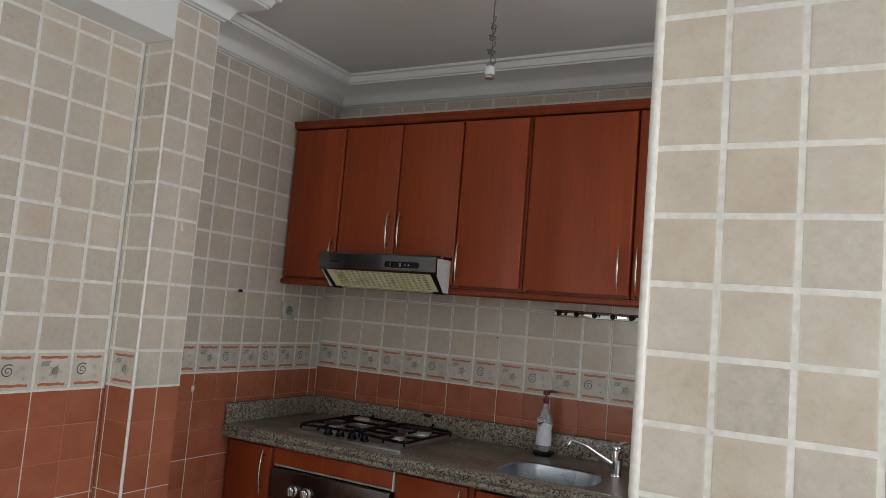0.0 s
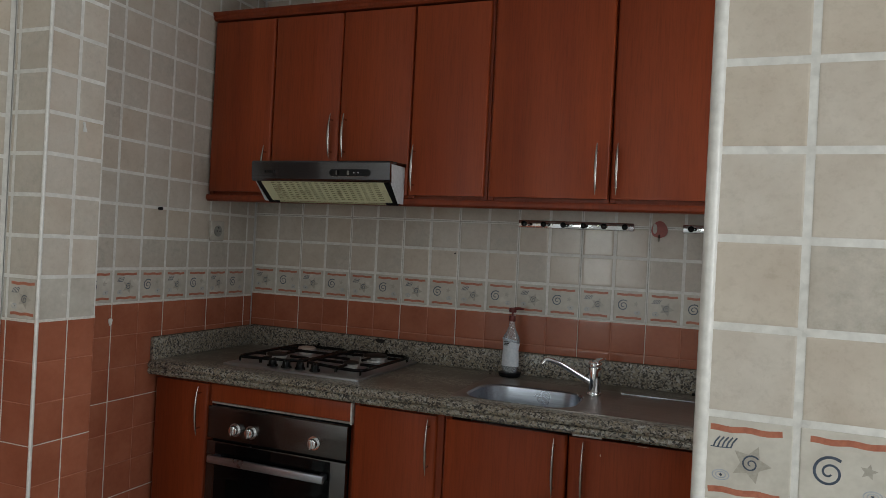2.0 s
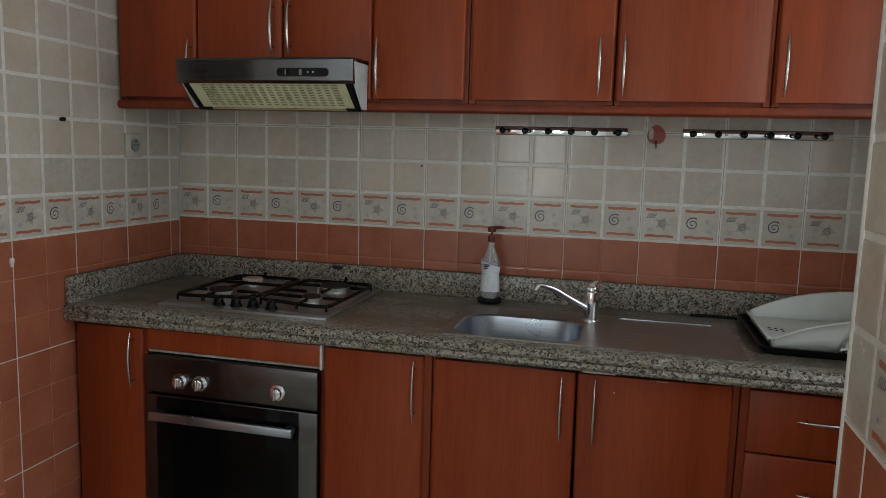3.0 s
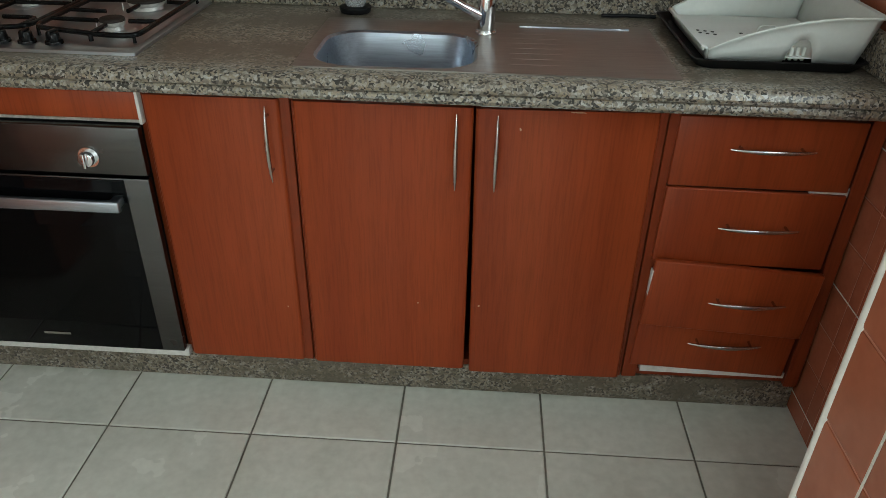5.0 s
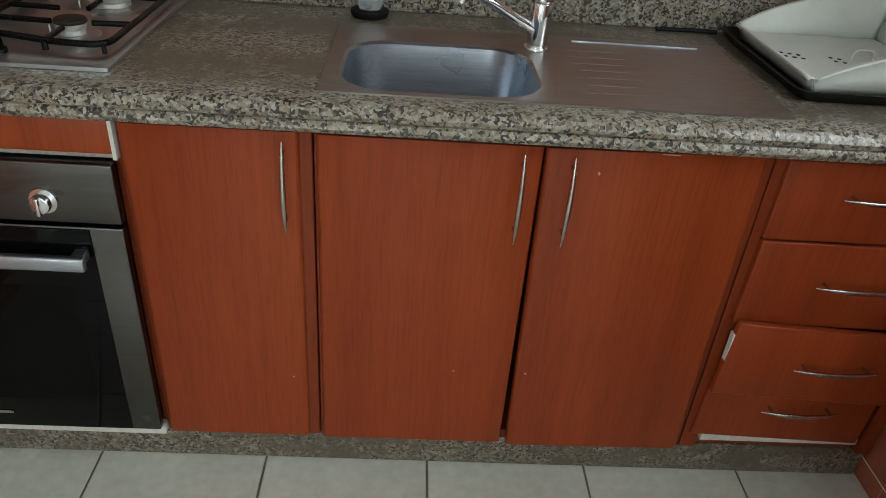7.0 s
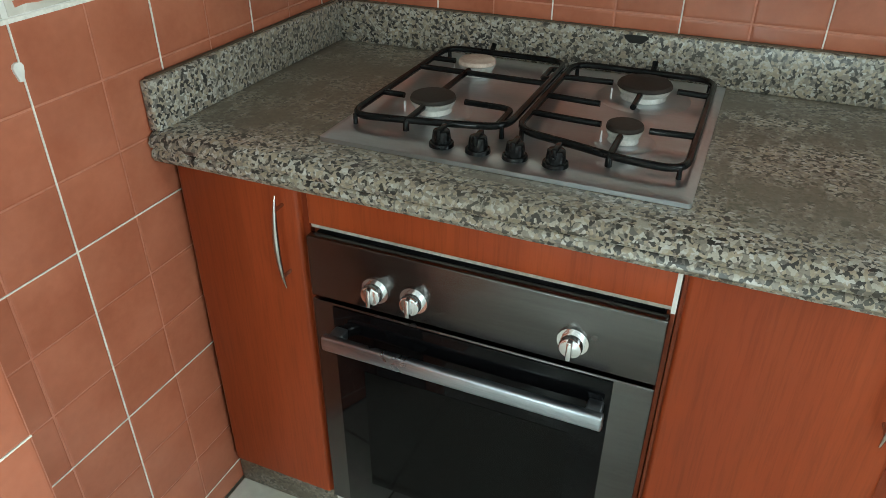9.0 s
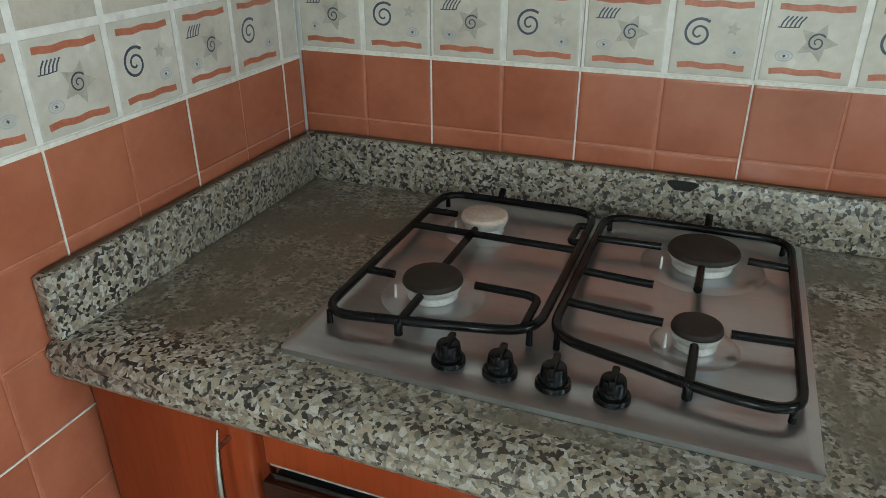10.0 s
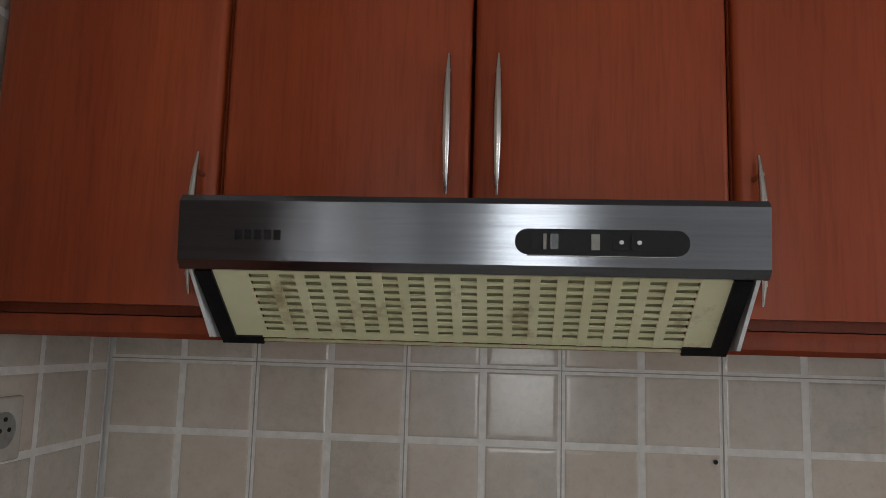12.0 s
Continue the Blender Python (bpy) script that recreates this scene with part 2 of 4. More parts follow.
BEIGE = beige_glaze("beige_tile_glaze", (0.535, 0.47, 0.40), (0.655, 0.595, 0.525), (0.38, 0.345, 0.295))
JOINT = surface("pale_joint_glaze", (0.66, 0.635, 0.59), (0.78, 0.755, 0.715), 7, 60, (0.2, 0.4), bumps=0.2)
RED = surface("terracotta_tile_glaze", (0.325, 0.099, 0.053), (0.43, 0.149, 0.085), 8, 70, (0.12, 0.25), spread=0.12, bumps=0.05, grain=0.1)
RED_JOINT = surface("terracotta_joint_glaze", (0.39, 0.13, 0.075), (0.49, 0.185, 0.112), 9, 80, (0.25, 0.4), bumps=0.15)
GROUT = surface("white_grout", (0.62, 0.57, 0.5), (0.78, 0.74, 0.68), 20, 160, (0.7, 0.9), bumps=0.4)
SEAM = surface("grey_seam_grout", (0.26, 0.235, 0.205), (0.40, 0.37, 0.33), 20, 160, (0.6, 0.85), bumps=0.4)
BORDER = surface("border_tile_glaze", (0.50, 0.455, 0.39), (0.64, 0.60, 0.53), 14, 70, (0.18, 0.32), spread=0.08, bumps=0.05, grain=0.12)
INK_RED = surface("orange_red_print", (0.38, 0.115, 0.065), (0.47, 0.17, 0.10), 60, 200, (0.3, 0.4), bumps=0)
INK_BLUE = surface("blue_black_print", (0.035, 0.05, 0.075), (0.07, 0.09, 0.13), 60, 200, (0.3, 0.4), bumps=0)
INK_GREY = surface("grey_beige_print", (0.35, 0.32, 0.27), (0.43, 0.395, 0.335), 60, 200, (0.3, 0.4), bumps=0)
INK_PALE = surface("pale_blue_print", (0.30, 0.33, 0.38), (0.44, 0.45, 0.46), 60, 200, (0.3, 0.4), bumps=0)
FLOOR_TILE = surface("floor_tile_glaze", (0.56, 0.58, 0.52), (0.67, 0.69, 0.63), 5, 40, (0.16, 0.34), spread=0.07, bumps=0.04, grain=0.14)
FLOOR_GROUT = surface("dull_floor_grout", (0.10, 0.095, 0.075), (0.20, 0.19, 0.155), 9, 150, (0.8, 0.95), bumps=0.3)
PLASTER = surface("white_plaster", (0.72, 0.72, 0.71), (0.78, 0.78, 0.77), 3, 40, (0.6, 0.8), bumps=0.03, by_object=False, grain=0.05)
CEILING = surface("ceiling_paint", (0.60, 0.585, 0.57), (0.66, 0.645, 0.63), 2, 40, (0.7, 0.85), bumps=0.03, by_object=False, grain=0.06)
WOOD = wood("cherry_veneer", (0.27, 0.043, 0.0120), (0.375, 0.070, 0.019))
WOOD_EDGE = wood("cherry_edge_band", (0.20, 0.032, 0.010), (0.29, 0.054, 0.017))
CHIP = surface("bare_fibreboard_chip", (0.48, 0.30, 0.18), (0.62, 0.46, 0.34), 60, 200, (0.6, 0.8))
RAW = surface("white_melamine", (0.66, 0.65, 0.63), (0.74, 0.73, 0.7), 8, 80, (0.5, 0.6))
WORN = surface("worn_melamine_edge", (0.30, 0.27, 0.23), (0.52, 0.49, 0.45), 30, 120, (0.5, 0.7))
GRANITE = granite("grimy_speckled_granite", 0.93)
GRANITE_CLEAN = granite("speckled_granite_edge", 0.38)
STEEL = brushed("brushed_steel", (0.43, 0.465, 0.52), 0.29, (0.05, 1, 1))
STEEL_DULL = brushed("dull_drainer_steel", (0.36, 0.335, 0.315), 0.36, (0.05, 1, 1), 0.4)
STEEL_HOB = brushed("hob_steel", (0.53, 0.545, 0.575), 0.33, (0.2, 1, 1), 0.18)
STEEL_OVEN = brushed("oven_brushed_steel", (0.108, 0.103, 0.101), 0.24, (0.03, 1, 1), 0.3, 0.14)
STEEL_DARK = brushed("hood_brushed_steel", (0.145, 0.15, 0.165), 0.13, (0.03, 1, 1), 0.4, 0.10)
CHROME = plain("chrome", (0.75, 0.76, 0.78), 0.10, 1.0)
NICKEL = plain("satin_nickel", (0.50, 0.475, 0.44), 0.24, 1.0)
ENAMEL = surface("black_enamel", (0.004, 0.004, 0.0045), (0.007, 0.007, 0.007), 30, 200, (0.06, 0.14), bumps=0.06, spec=0.16)
CAP = surface("burner_cap", (0.012, 0.009, 0.007), (0.030, 0.021, 0.016), 40, 200, (0.45, 0.7), bumps=0.3, spec=0.25)
ALU = surface("burner_aluminium", (0.52, 0.50, 0.46), (0.66, 0.65, 0.62), 40, 200, (0.4, 0.6), metal=0.5, bumps=0.2)
CREAM_CAP = surface("worn_burner", (0.40, 0.28, 0.22), (0.56, 0.46, 0.39), 40, 200, (0.5, 0.7), bumps=0.3)
BLACK = surface("black_plastic", (0.006, 0.006, 0.007), (0.012, 0.012, 0.013), 20, 150, (0.4, 0.55), bumps=0.1, spec=0.2)
OVEN_GLASS = plain("black_oven_glass", (0.003, 0.003, 0.0035), 0.06, 0.0, 0.12)
WHITE_PLASTIC = surface("white_plastic", (0.70, 0.73, 0.70), (0.77, 0.80, 0.77), 10, 90, (0.35, 0.5), bumps=0.03, grain=0.05)
GREY_PLASTIC = surface("grey_switch_plastic", (0.20, 0.20, 0.18), (0.28, 0.28, 0.25), 30, 150, (0.4, 0.5), bumps=0)
WHITE_ENAMEL = surface("white_hood_side", (0.66, 0.68, 0.70), (0.76, 0.78, 0.8), 10, 90, (0.3, 0.4), bumps=0.03)
CREAM = stained("yellowed_filter_plastic", (0.62, 0.60, 0.37), (0.76, 0.75, 0.51), (0.30, 0.22, 0.10))
GREASE = surface("greasy_filter_fleece", (0.31, 0.29, 0.16), (0.42, 0.40, 0.24), 18, 200, (0.7, 0.9), bumps=0.3)
BOTTLE = plain("clear_soap_bottle", (0.86, 0.9, 0.94), 0.12, 0.0, 0.5, 0.75)
LABEL = surface("bottle_label", (0.72, 0.77, 0.84), (0.8, 0.84, 0.9), 30, 120, (0.3, 0.4), bumps=0)
PUMP_RED = surface("red_pump_plastic", (0.10, 0.012, 0.009), (0.16, 0.02, 0.014), 20, 150, (0.35, 0.45), bumps=0)
STICKER = surface("red_sticker", (0.27, 0.035, 0.028), (0.36, 0.065, 0.045), 60, 200, (0.3, 0.4), bumps=0)
STICKER_LEAF = surface("pale_sticker_print", (0.42, 0.38, 0.34), (0.55, 0.50, 0.46), 60, 200, (0.3, 0.4), bumps=0)
SOOT = surface("soot", (0.006, 0.006, 0.006), (0.02, 0.017, 0.014), 30, 200, (0.8, 0.95), bumps=0.3)
SCORCH = surface("brown_grime", (0.050, 0.030, 0.016), (0.115, 0.082, 0.050), 60, 220, (0.5, 0.75), bumps=0.3)
BRASS = plain("dull_lamp_metal", (0.5, 0.47, 0.42), 0.35, 1.0)
WIRE = surface("grey_flex", (0.10, 0.095, 0.09), (0.2, 0.19, 0.18), 60, 300, (0.5, 0.7), bumps=0)

# ---------- the room ----------
H = 2.585
XR, XL, XP = 2.47, 0.0, 0.245
TILE_W, TILE_H, BORDER_H, PROUD = 0.125, 0.1165, 0.124, 0.006


def wall(name, boxes, label, mat=PLASTER):
    bm = bmesh.new()
    for b in boxes:
        box(bm, *b)
    return tagged(part(name, bm, mat, smooth=0), label, "wall", kind="structure")


P = PROUD
wall_back = wall("wall_back", [(-0.2, 2.7, P, 0.15, 0, H)], "kitchen back wall with beige and terracotta tiles")
wall_left = wall("wall_left", [(-0.2, -P, -1.105, 0.0, 0, H)], "kitchen side wall tiled beige over terracotta")
wall_pillar = wall("wall_pillar", [(-0.2, XP - P, -1.307 + P, -1.105, 0, H)], "tiled pillar standing out beside the kitchen opening")
wall_hall = wall("wall_hall", [(-0.2, 0.105 - P, -4.4, -1.307, 0, H)], "hall wall with beige and terracotta tiles")
wall_right = wall("wall_right", [(XR + P, XR + 0.2, -1.455, -1.36, 0, H), (XR + P, XR + 0.2, -0.70, 0.0, 0, H), (XR + P, XR + 0.2, -1.36, -0.70, 0, 1.25),
                                 (XR + P, XR + 0.2, -1.36, -0.70, 2.12, H)], "kitchen end wall with dark terracotta tiles and a window")
wall_pier = wall("wall_pier", [(2.0 + P, 5.0, -1.68 + P, -1.455, 0, H)], "tiled partition end with white corner trims")
wall_east = wall("wall_east", [(5.0, 5.15, -4.4, -1.455, 0, 0.88), (5.0, 5.15, -4.4, -1.455, 2.22, H),
                               (5.0, 5.15, -4.4, -3.87, 0.88, 2.22), (5.0, 5.15, -2.73, -1.455, 0.88, 2.22)],
                 "plain white plaster wall with a lamp opening")
# the south opening is added only to hold the lamp that replaces the torch
wall_south = wall("wall_south", [(-0.2, 5.15, -4.55, -4.4, 0, 0.88), (-0.2, 5.15, -4.55, -4.4, 2.02, H),
                                 (-0.2, 0.60, -4.55, -4.4, 0.88, 2.02), (1.10, 5.15, -4.55, -4.4, 0.88, 2.02)],
                  "plain white plaster wall with a lamp opening")
beam = wall("trim_beam", [(-0.2, XP, -4.4, -1.307, 2.31, H)], "white plaster beam over the hall wall")

ceiling = tagged(part("ceiling", boxm(-0.2, 5.15, -4.55, 0.15, H, H + 0.15), CEILING, smooth=0),
                 "grey-white painted ceiling", "ceiling", kind="structure")
floor = tagged(part("floor", boxm(-0.2, 5.15, -4.55, 0.15, -0.15, -0.004), FLOOR_GROUT, smooth=0),
               "pale ceramic tile floor with dark joints", "floor", kind="structure")

# plaster cornice round the room
COVE = [(0, 2.456), (0.010, 2.456), (0.014, 2.463), (0.022, 2.465), (0.024, 2.472), (0.028, 2.484), (0.036, 2.498), (0.050, 2.512), (0.070, 2.525),
        (0.094, 2.534), (0.118, 2.538), (0.118, 2.545), (0.126, 2.547), (0.128, 2.556), (0.136, 2.572), (0.150, 2.574), (0.152, 2.587)]
RUN = [(XP, -4.4), (XP, -1.105), (0, -1.105), (0, 0), (XR, 0), (XR, -1.455)]
bm = bmesh.new()
rings = []
for i, p in enumerate(RUN):
    ns = []
    for a, b in ((i - 1, i), (i, i + 1)):
        if 0 <= a and b < len(RUN):
            d = (Vector(RUN[b]) - Vector(RUN[a])).normalized()
            ns.append(Vector((d.y, -d.x)))
    n = ns[0] if len(ns) == 1 else (ns[0] + ns[1]) / (1 + ns[0].dot(ns[1]))
    rings.append([(p[0] + n.x * d, p[1] + n.y * d, z) for d, z in COVE] + [(p[0], p[1], 2.587)])
loft(bm, rings)
tagged(part("cornice", bm, PLASTER), "white moulded plaster cornice under the ceiling", "cornice", kind="structure")

# white corner trims of the partition and the pillar
bm = bmesh.new()
for x, y, r in ((2.0, -1.68, 0.010), (2.0, -1.455, 0.006)):
    cyl(bm, (x + 0.005, y + (0.005 if y < -1.5 else -0.005), H / 2), r, r, H, n=12)
tagged(part("trim_partition", bm, JOINT), "white plastic corner trim strips on the partition", "trim", kind="structure")
bm = bmesh.new()
cyl(bm, (XP - 0.004, -1.307 + 0.004, 1.155), 0.0055, 0.0055, 2.31, n=12)
tagged(part("trim_pillar", bm, JOINT), "white corner trim strip on the pillar", "trim", kind="structure")

# ---------- handles ----------
def bow_handle(parent, at, axis, length=0.165, out=0.03, label="curved satin metal bow handle"):
    """A slender bow, thick in the middle and pointed at both ends, on two posts; it stands out towards -y."""
    bm = bmesh.new()
    pts, rad = [], []
    for k in range(15):
        t = -1 + 2 * k / 14
        off = (t * length / 2)
        d = -out + 0.012 * t * t
        pts.append((off, d, 0) if axis == "X" else (0, d, off))
        rad.append(0.0016 + 0.0038 * (1 - t * t))
    tube(bm, [Vector(p) + Vector(at) for p in pts], rad, 8)
    for s in (-0.36, 0.36):
        a = Vector((s * length, 0, 0)) if axis == "X" else Vector((0, 0, s * length))
        tube(bm, [Vector(at) + a, Vector(at) + a + Vector((0, -out + 0.004, 0))], 0.0032, 8)
    return part("handle", bm, NICKEL, parent, label)


def door_panel(bm, x0, x1, yf, z0, z1, t=0.02):
    """A slab door with rounded upright edges; yf is its front."""
    r = 0.008
    poly = [(x0, yf + t), (x0, yf + r), (x0 + r * 0.3, yf + r * 0.3), (x0 + r, yf), (x1 - r, yf), (x1 - r * 0.3, yf + r * 0.3), (x1, yf + r), (x1, yf + t)]
    prism(bm, poly, "Z", z0, z1)


def carcass(owner, x0, x1, y0, y1, z0, z1, t=0.018, lid=True):
    """The panels of a cabinet's box, each a part of its own."""
    for name, b in (("side_panel", (x0, x0 + t, y0, y1, z0, z1)), ("side_panel", (x1 - t, x1, y0, y1, z0, z1)),
                    ("bottom_panel", (x0 + t, x1 - t, y0, y1, z0, z0 + t)), ("top_panel", (x0 + t, x1 - t, y0, y1, z1 - t, z1)),
                    ("back_panel", (x0 + t, x1 - t, y1 - 0.006, y1, z0 + t, z1 - t))):
        if lid or name != "top_panel":
            part(name, boxm(*b), WOOD_EDGE, owner, smooth=0)


def stile(owner, x0, x1, y0, y1, z0, z1):
    part("stile", boxm(x0, x1, y0, y1, z0, z1, bevel=0.0015, segs=1), WOOD_EDGE, owner, smooth=0)


# ---------- wall cabinets ----------
UF, UT, UB = -0.345, 2.245, 1.552


def wall_cabinet(x0, x1, doors, zb, label):
    c = thing("wall_cabinet", ((x0 + x1) / 2, -0.16, zb), label, "wall cabinet", "wall cabinets")
    carcass(c, x0, x1, UF + 0.026, -0.003, zb - 0.012, UT + 0.008)
    stile(c, x0, x0 + 0.02, UF + 0.016, UF + 0.026, zb - 0.012, UT + 0.008)
    stile(c, x1 - 0.02, x1, UF + 0.016, UF + 0.026, zb - 0.012, UT + 0.008)
    for a, b, hx, hz in doors:
        bm = bmesh.new()
        door_panel(bm, a, b, UF, zb, UT, 0.016)
        d = part("door", bm, WOOD, c)
        if hx:
            bow_handle(d, (hx, UF, hz), "Z", 0.17)
    return c


wall_cabinet(0.004, 0.3065, [(0.010, 0.3035, 0.287, 1.65)], UB, "tall narrow cherry wood wall cabinet beside the tiled corner")
wall_cabinet(0.308, 0.9145, [(0.3105, 0.6115, 0.585, 1.772), (0.6155, 0.912, 0.644, 1.772)], UB, "double-door cherry wood wall cabinet above the cooker hood")
wall_cabinet(0.916, 1.220, [(0.9185, 1.208, 0.938, 1.65)], UB, "single-door cherry wood wall cabinet beside the hood")
wall_cabinet(1.2215, 1.646, [(1.228, 1.6435, 1.604, 1.65)], UB, "cherry wood wall cabinet above the sink")
wall_cabinet(1.649, 2.066, [(1.651, 2.056, 1.672, 1.65)], UB, "cherry wood wall cabinet above the drainer")
wall_cabinet(2.069, 2.462, [(2.072, 2.440, 2.094, 1.65)], UB, "cherry wood wall cabinet at the end wall")

c = thing("cabinet_moulding", (1.235, -0.2, UT), "cherry wood top moulding along the wall cabinets", "moulding")
bm = bmesh.new()
prism(bm, [(-0.003, 2.255), (-0.345, 2.255), (-0.352, 2.262), (-0.352, 2.272), (-0.358, 2.278), (-0.358, 2.288), (-0.003, 2.288)], "X", 0.003, 2.464)
part("top_rail", bm, WOOD_EDGE, c, smooth=0.4)
c = thing("light_rail", (1.235, -0.33, 1.515), "cherry wood rail under the wall cabinets", "moulding")
bm = bmesh.new()
prism(bm, [(-0.30, 1.538), (-0.30, 1.512), (-0.338, 1.512), (-0.346, 1.518), (-0.348, 1.528), (-0.344, 1.538)], "X", 0.003, 2.464)
part("rail", bm, WOOD_EDGE, c, smooth=0.6)
for a, b in ((0.006, 0.33), (0.925, 2.45)):
    part("bottom_panel", boxm(a, b, -0.30, -0.004, 1.533, 1.5395), WOOD_EDGE, c, smooth=0)

# ---------- cooker hood ----------
hood = thing("cooker_hood", (0.62, -0.41, 1.515), "brushed steel cooker hood with a yellowed filter grille", "cooker hood")
HX0, HX1 = 0.324, 0.907
bm = bmesh.new()
prism(bm, [(-0.345, 1.664), (-0.476, 1.660), (-0.4825, 1.653), (-0.4785, 1.593), (-0.472, 1.584), (-0.462, 1.584), (-0.470, 1.650), (-0.345, 1.652)], "X", HX0, HX1)
front = part("front_panel", bm, STEEL_DARK, hood, "brushed steel front panel with a bright sheen", 0.5)
SIDE = [(-0.350, 1.656), (-0.468, 1.652), (-0.460, 1.588), (-0.390, 1.516), (-0.350, 1.516)]
for x in (HX0 + 0.003, HX1 - 0.007):
    bm = bmesh.new()
    prism(bm, SIDE, "X", x, x + 0.004)
    part("side_panel", bm, WHITE_ENAMEL, hood, "white enamelled side panel", 0)


def on_slope(x, s, d=0.0):
    """A place on the sloping underside: s runs from the front lip to the back edge, d goes inward."""
    a, b = Vector((0, -0.462, 1.585)), Vector((0, -0.376, 1.517))
    n = Vector((0, 0.62, 0.784))
    p = a.lerp(b, s) + n * d
    return (x, p.y, p.z)


def slope_box(bm, x0, x1, s0, s1, d0, d1):
    vs = [bm.verts.new(on_slope(x, s, d)) for x in (x0, x1) for s in (s0, s1) for d in (d0, d1)]
    for f in ((0, 1, 3, 2), (4, 6, 7, 5), (0, 4, 5, 1), (2, 3, 7, 6), (0, 2, 6, 4), (1, 5, 7, 3)):
        bm.faces.new([vs[i] for i in f])


for a, b, c, d in ((HX0 + 0.012, HX0 + 0.030, HX0 + 0.012, HX0 + 0.06), (HX1 - 0.030, HX1 - 0.012, HX1 - 0.06, HX1 - 0.012)):
    bm = bmesh.new()
    slope_box(bm, a, b, 0.0, 0.99, -0.003, 0.008)
    slope_box(bm, c, d, 0.97, 1.08, -0.0025, 0.008)
    part("filter_rail", bm, BLACK, hood, "black plastic filter rail", 0)
bm = bmesh.new()
fx0, fx1, cols, rows = HX0 + 0.030, HX1 - 0.030, 17, 9
inner0, inner1 = fx0 + 0.036, fx1 - 0.030
slope_box(bm, fx0, inner0, 0.0, 1.0, 0.0, 0.003)
slope_box(bm, inner1, fx1, 0.0, 1.0, 0.0, 0.003)
step = (inner1 - inner0) / cols
for k in range(cols - 1):
    x = inner0 + (k + 1) * step
    slope_box(bm, x - step * 0.19, x + step * 0.19, 0.0, 1.0, 0.0, 0.003)
for k in range(rows + 1):
    s = 0.04 + 0.88 * k / rows
    slope_box(bm, inner0, inner1, max(0, s - (0.04 if k == 0 else 0.019)), min(1.0, s + (0.09 if k == rows else 0.019)), 0.0006, 0.0026)
part("filter_grille", bm, CREAM, hood, "yellowed cream slotted plastic grille", 0)
bm = bmesh.new()
slope_box(bm, inner0, inner1, 0.02, 0.98, 0.006, 0.008)
part("filter_fleece", bm, GREASE, hood, "greasy brown filter fleece", 0)
part("back_strip", boxm(HX0 + 0.06, HX1 - 0.06, -0.374, -0.352, 1.5125, 1.5165, bevel=0.001), GREASE, hood)


def on_front(x, z, d):
    t = (z - 1.594) / (1.652 - 1.594)
    return (x, -0.4785 - 0.004 * t - d, z)


def curve_lip():
    lip = bmesh.new()
    tube(lip, [on_front(0.676 + k * 0.0178, 1.6032, 0.0006) for k in range(9)], 0.0007, 6)
    return lip


bm = bmesh.new()
ring = rounded(0.664, 0.831, 1.604, 1.629, 0.0122, 6)
loft(bm, [[on_front(x, z, 0.0002) for x, z in ring], [on_front(x, z, 0.0014) for x, z in ring]])
part("switch_recess", bm, BLACK, front, "black oval switch recess")
for x0, x1, m in ((0.680, 0.688, BLACK), (0.6915, 0.6945, GREY_PLASTIC), (0.698, 0.706, ENAMEL), (0.7375, 0.7455, GREY_PLASTIC), (0.758, 0.772, BLACK), (0.776, 0.794, BLACK)):
    bm = bmesh.new()
    vs = [on_front(x, z, d) for d in (0.001, 0.0034) for x, z in ((x0, 1.609), (x1, 1.609), (x1, 1.624), (x0, 1.624))]
    loft(bm, [vs[:4], vs[4:]])
    part("switch", bm, m, front)
for x in (0.766, 0.783):
    bm = bmesh.new()
    ring = rounded(x - 0.0022, x + 0.0022, 1.6145, 1.6185, 0.0019, 3)
    loft(bm, [[on_front(a, b, 0.0032) for a, b in ring], [on_front(a, b, 0.0042) for a, b in ring]])
    part("switch_dot", bm, WHITE_ENAMEL, front)
part("recess_lip", curve_lip(), NICKEL, front, "bright worn lip under the switches")
bm = bmesh.new()
for k in range(5):
    x = 0.383 + k * 0.010
    vs = [on_front(a, z, d) for d in (0.0, 0.0006) for a, z in ((x, 1.614), (x + 0.007, 1.614), (x + 0.007, 1.624), (x, 1.624))]
    loft(bm, [vs[:4], vs[4:]])
part("maker_mark", bm, BLACK, front, "worn dark maker's mark in plain bars", 0)
# ---------- worktop ----------
CT, CF = 0.885, -0.625
top = thing("worktop", (1.235, -0.3, 0.83), "speckled brown granite worktop with a thick rounded edge", "worktop")
bm = bmesh.new()
edge = [(CF + 0.028, CT), (CF + 0.016, CT - 0.002), (CF + 0.006, CT - 0.008), (CF, CT - 0.018), (CF + 0.002, CT - 0.026), (CF + 0.008, CT - 0.030),
        (CF + 0.003, CT - 0.034), (CF + 0.001, CT - 0.043), (CF + 0.006, CT - 0.052), (CF + 0.02, CT - 0.055), (CF + 0.06, CT - 0.055), (CF + 0.06, CT)]
prism(bm, edge, "X", 0.002, XR - 0.002)
part("front_edge", bm, GRANITE_CLEAN, top, "rounded double granite edge", 0.7)
bm = bmesh.new()
SX0, SX1, SY0, SY1 = 1.225, 1.605, -0.545, -0.255
for b in ((0.002, SX0, CF + 0.06, -0.002), (SX1, XR - 0.002, CF + 0.06, -0.002), (SX0, SX1, CF + 0.06, SY0), (SX0, SX1, SY1, -0.002)):
    box(bm, *b, CT - 0.03, CT)
part("slab", bm, GRANITE, top, smooth=0)
part("back_upstand", boxm(0.002, XR - 0.002, -0.020, -0.001, CT, 0.972, bevel=0.003), GRANITE_CLEAN, top)
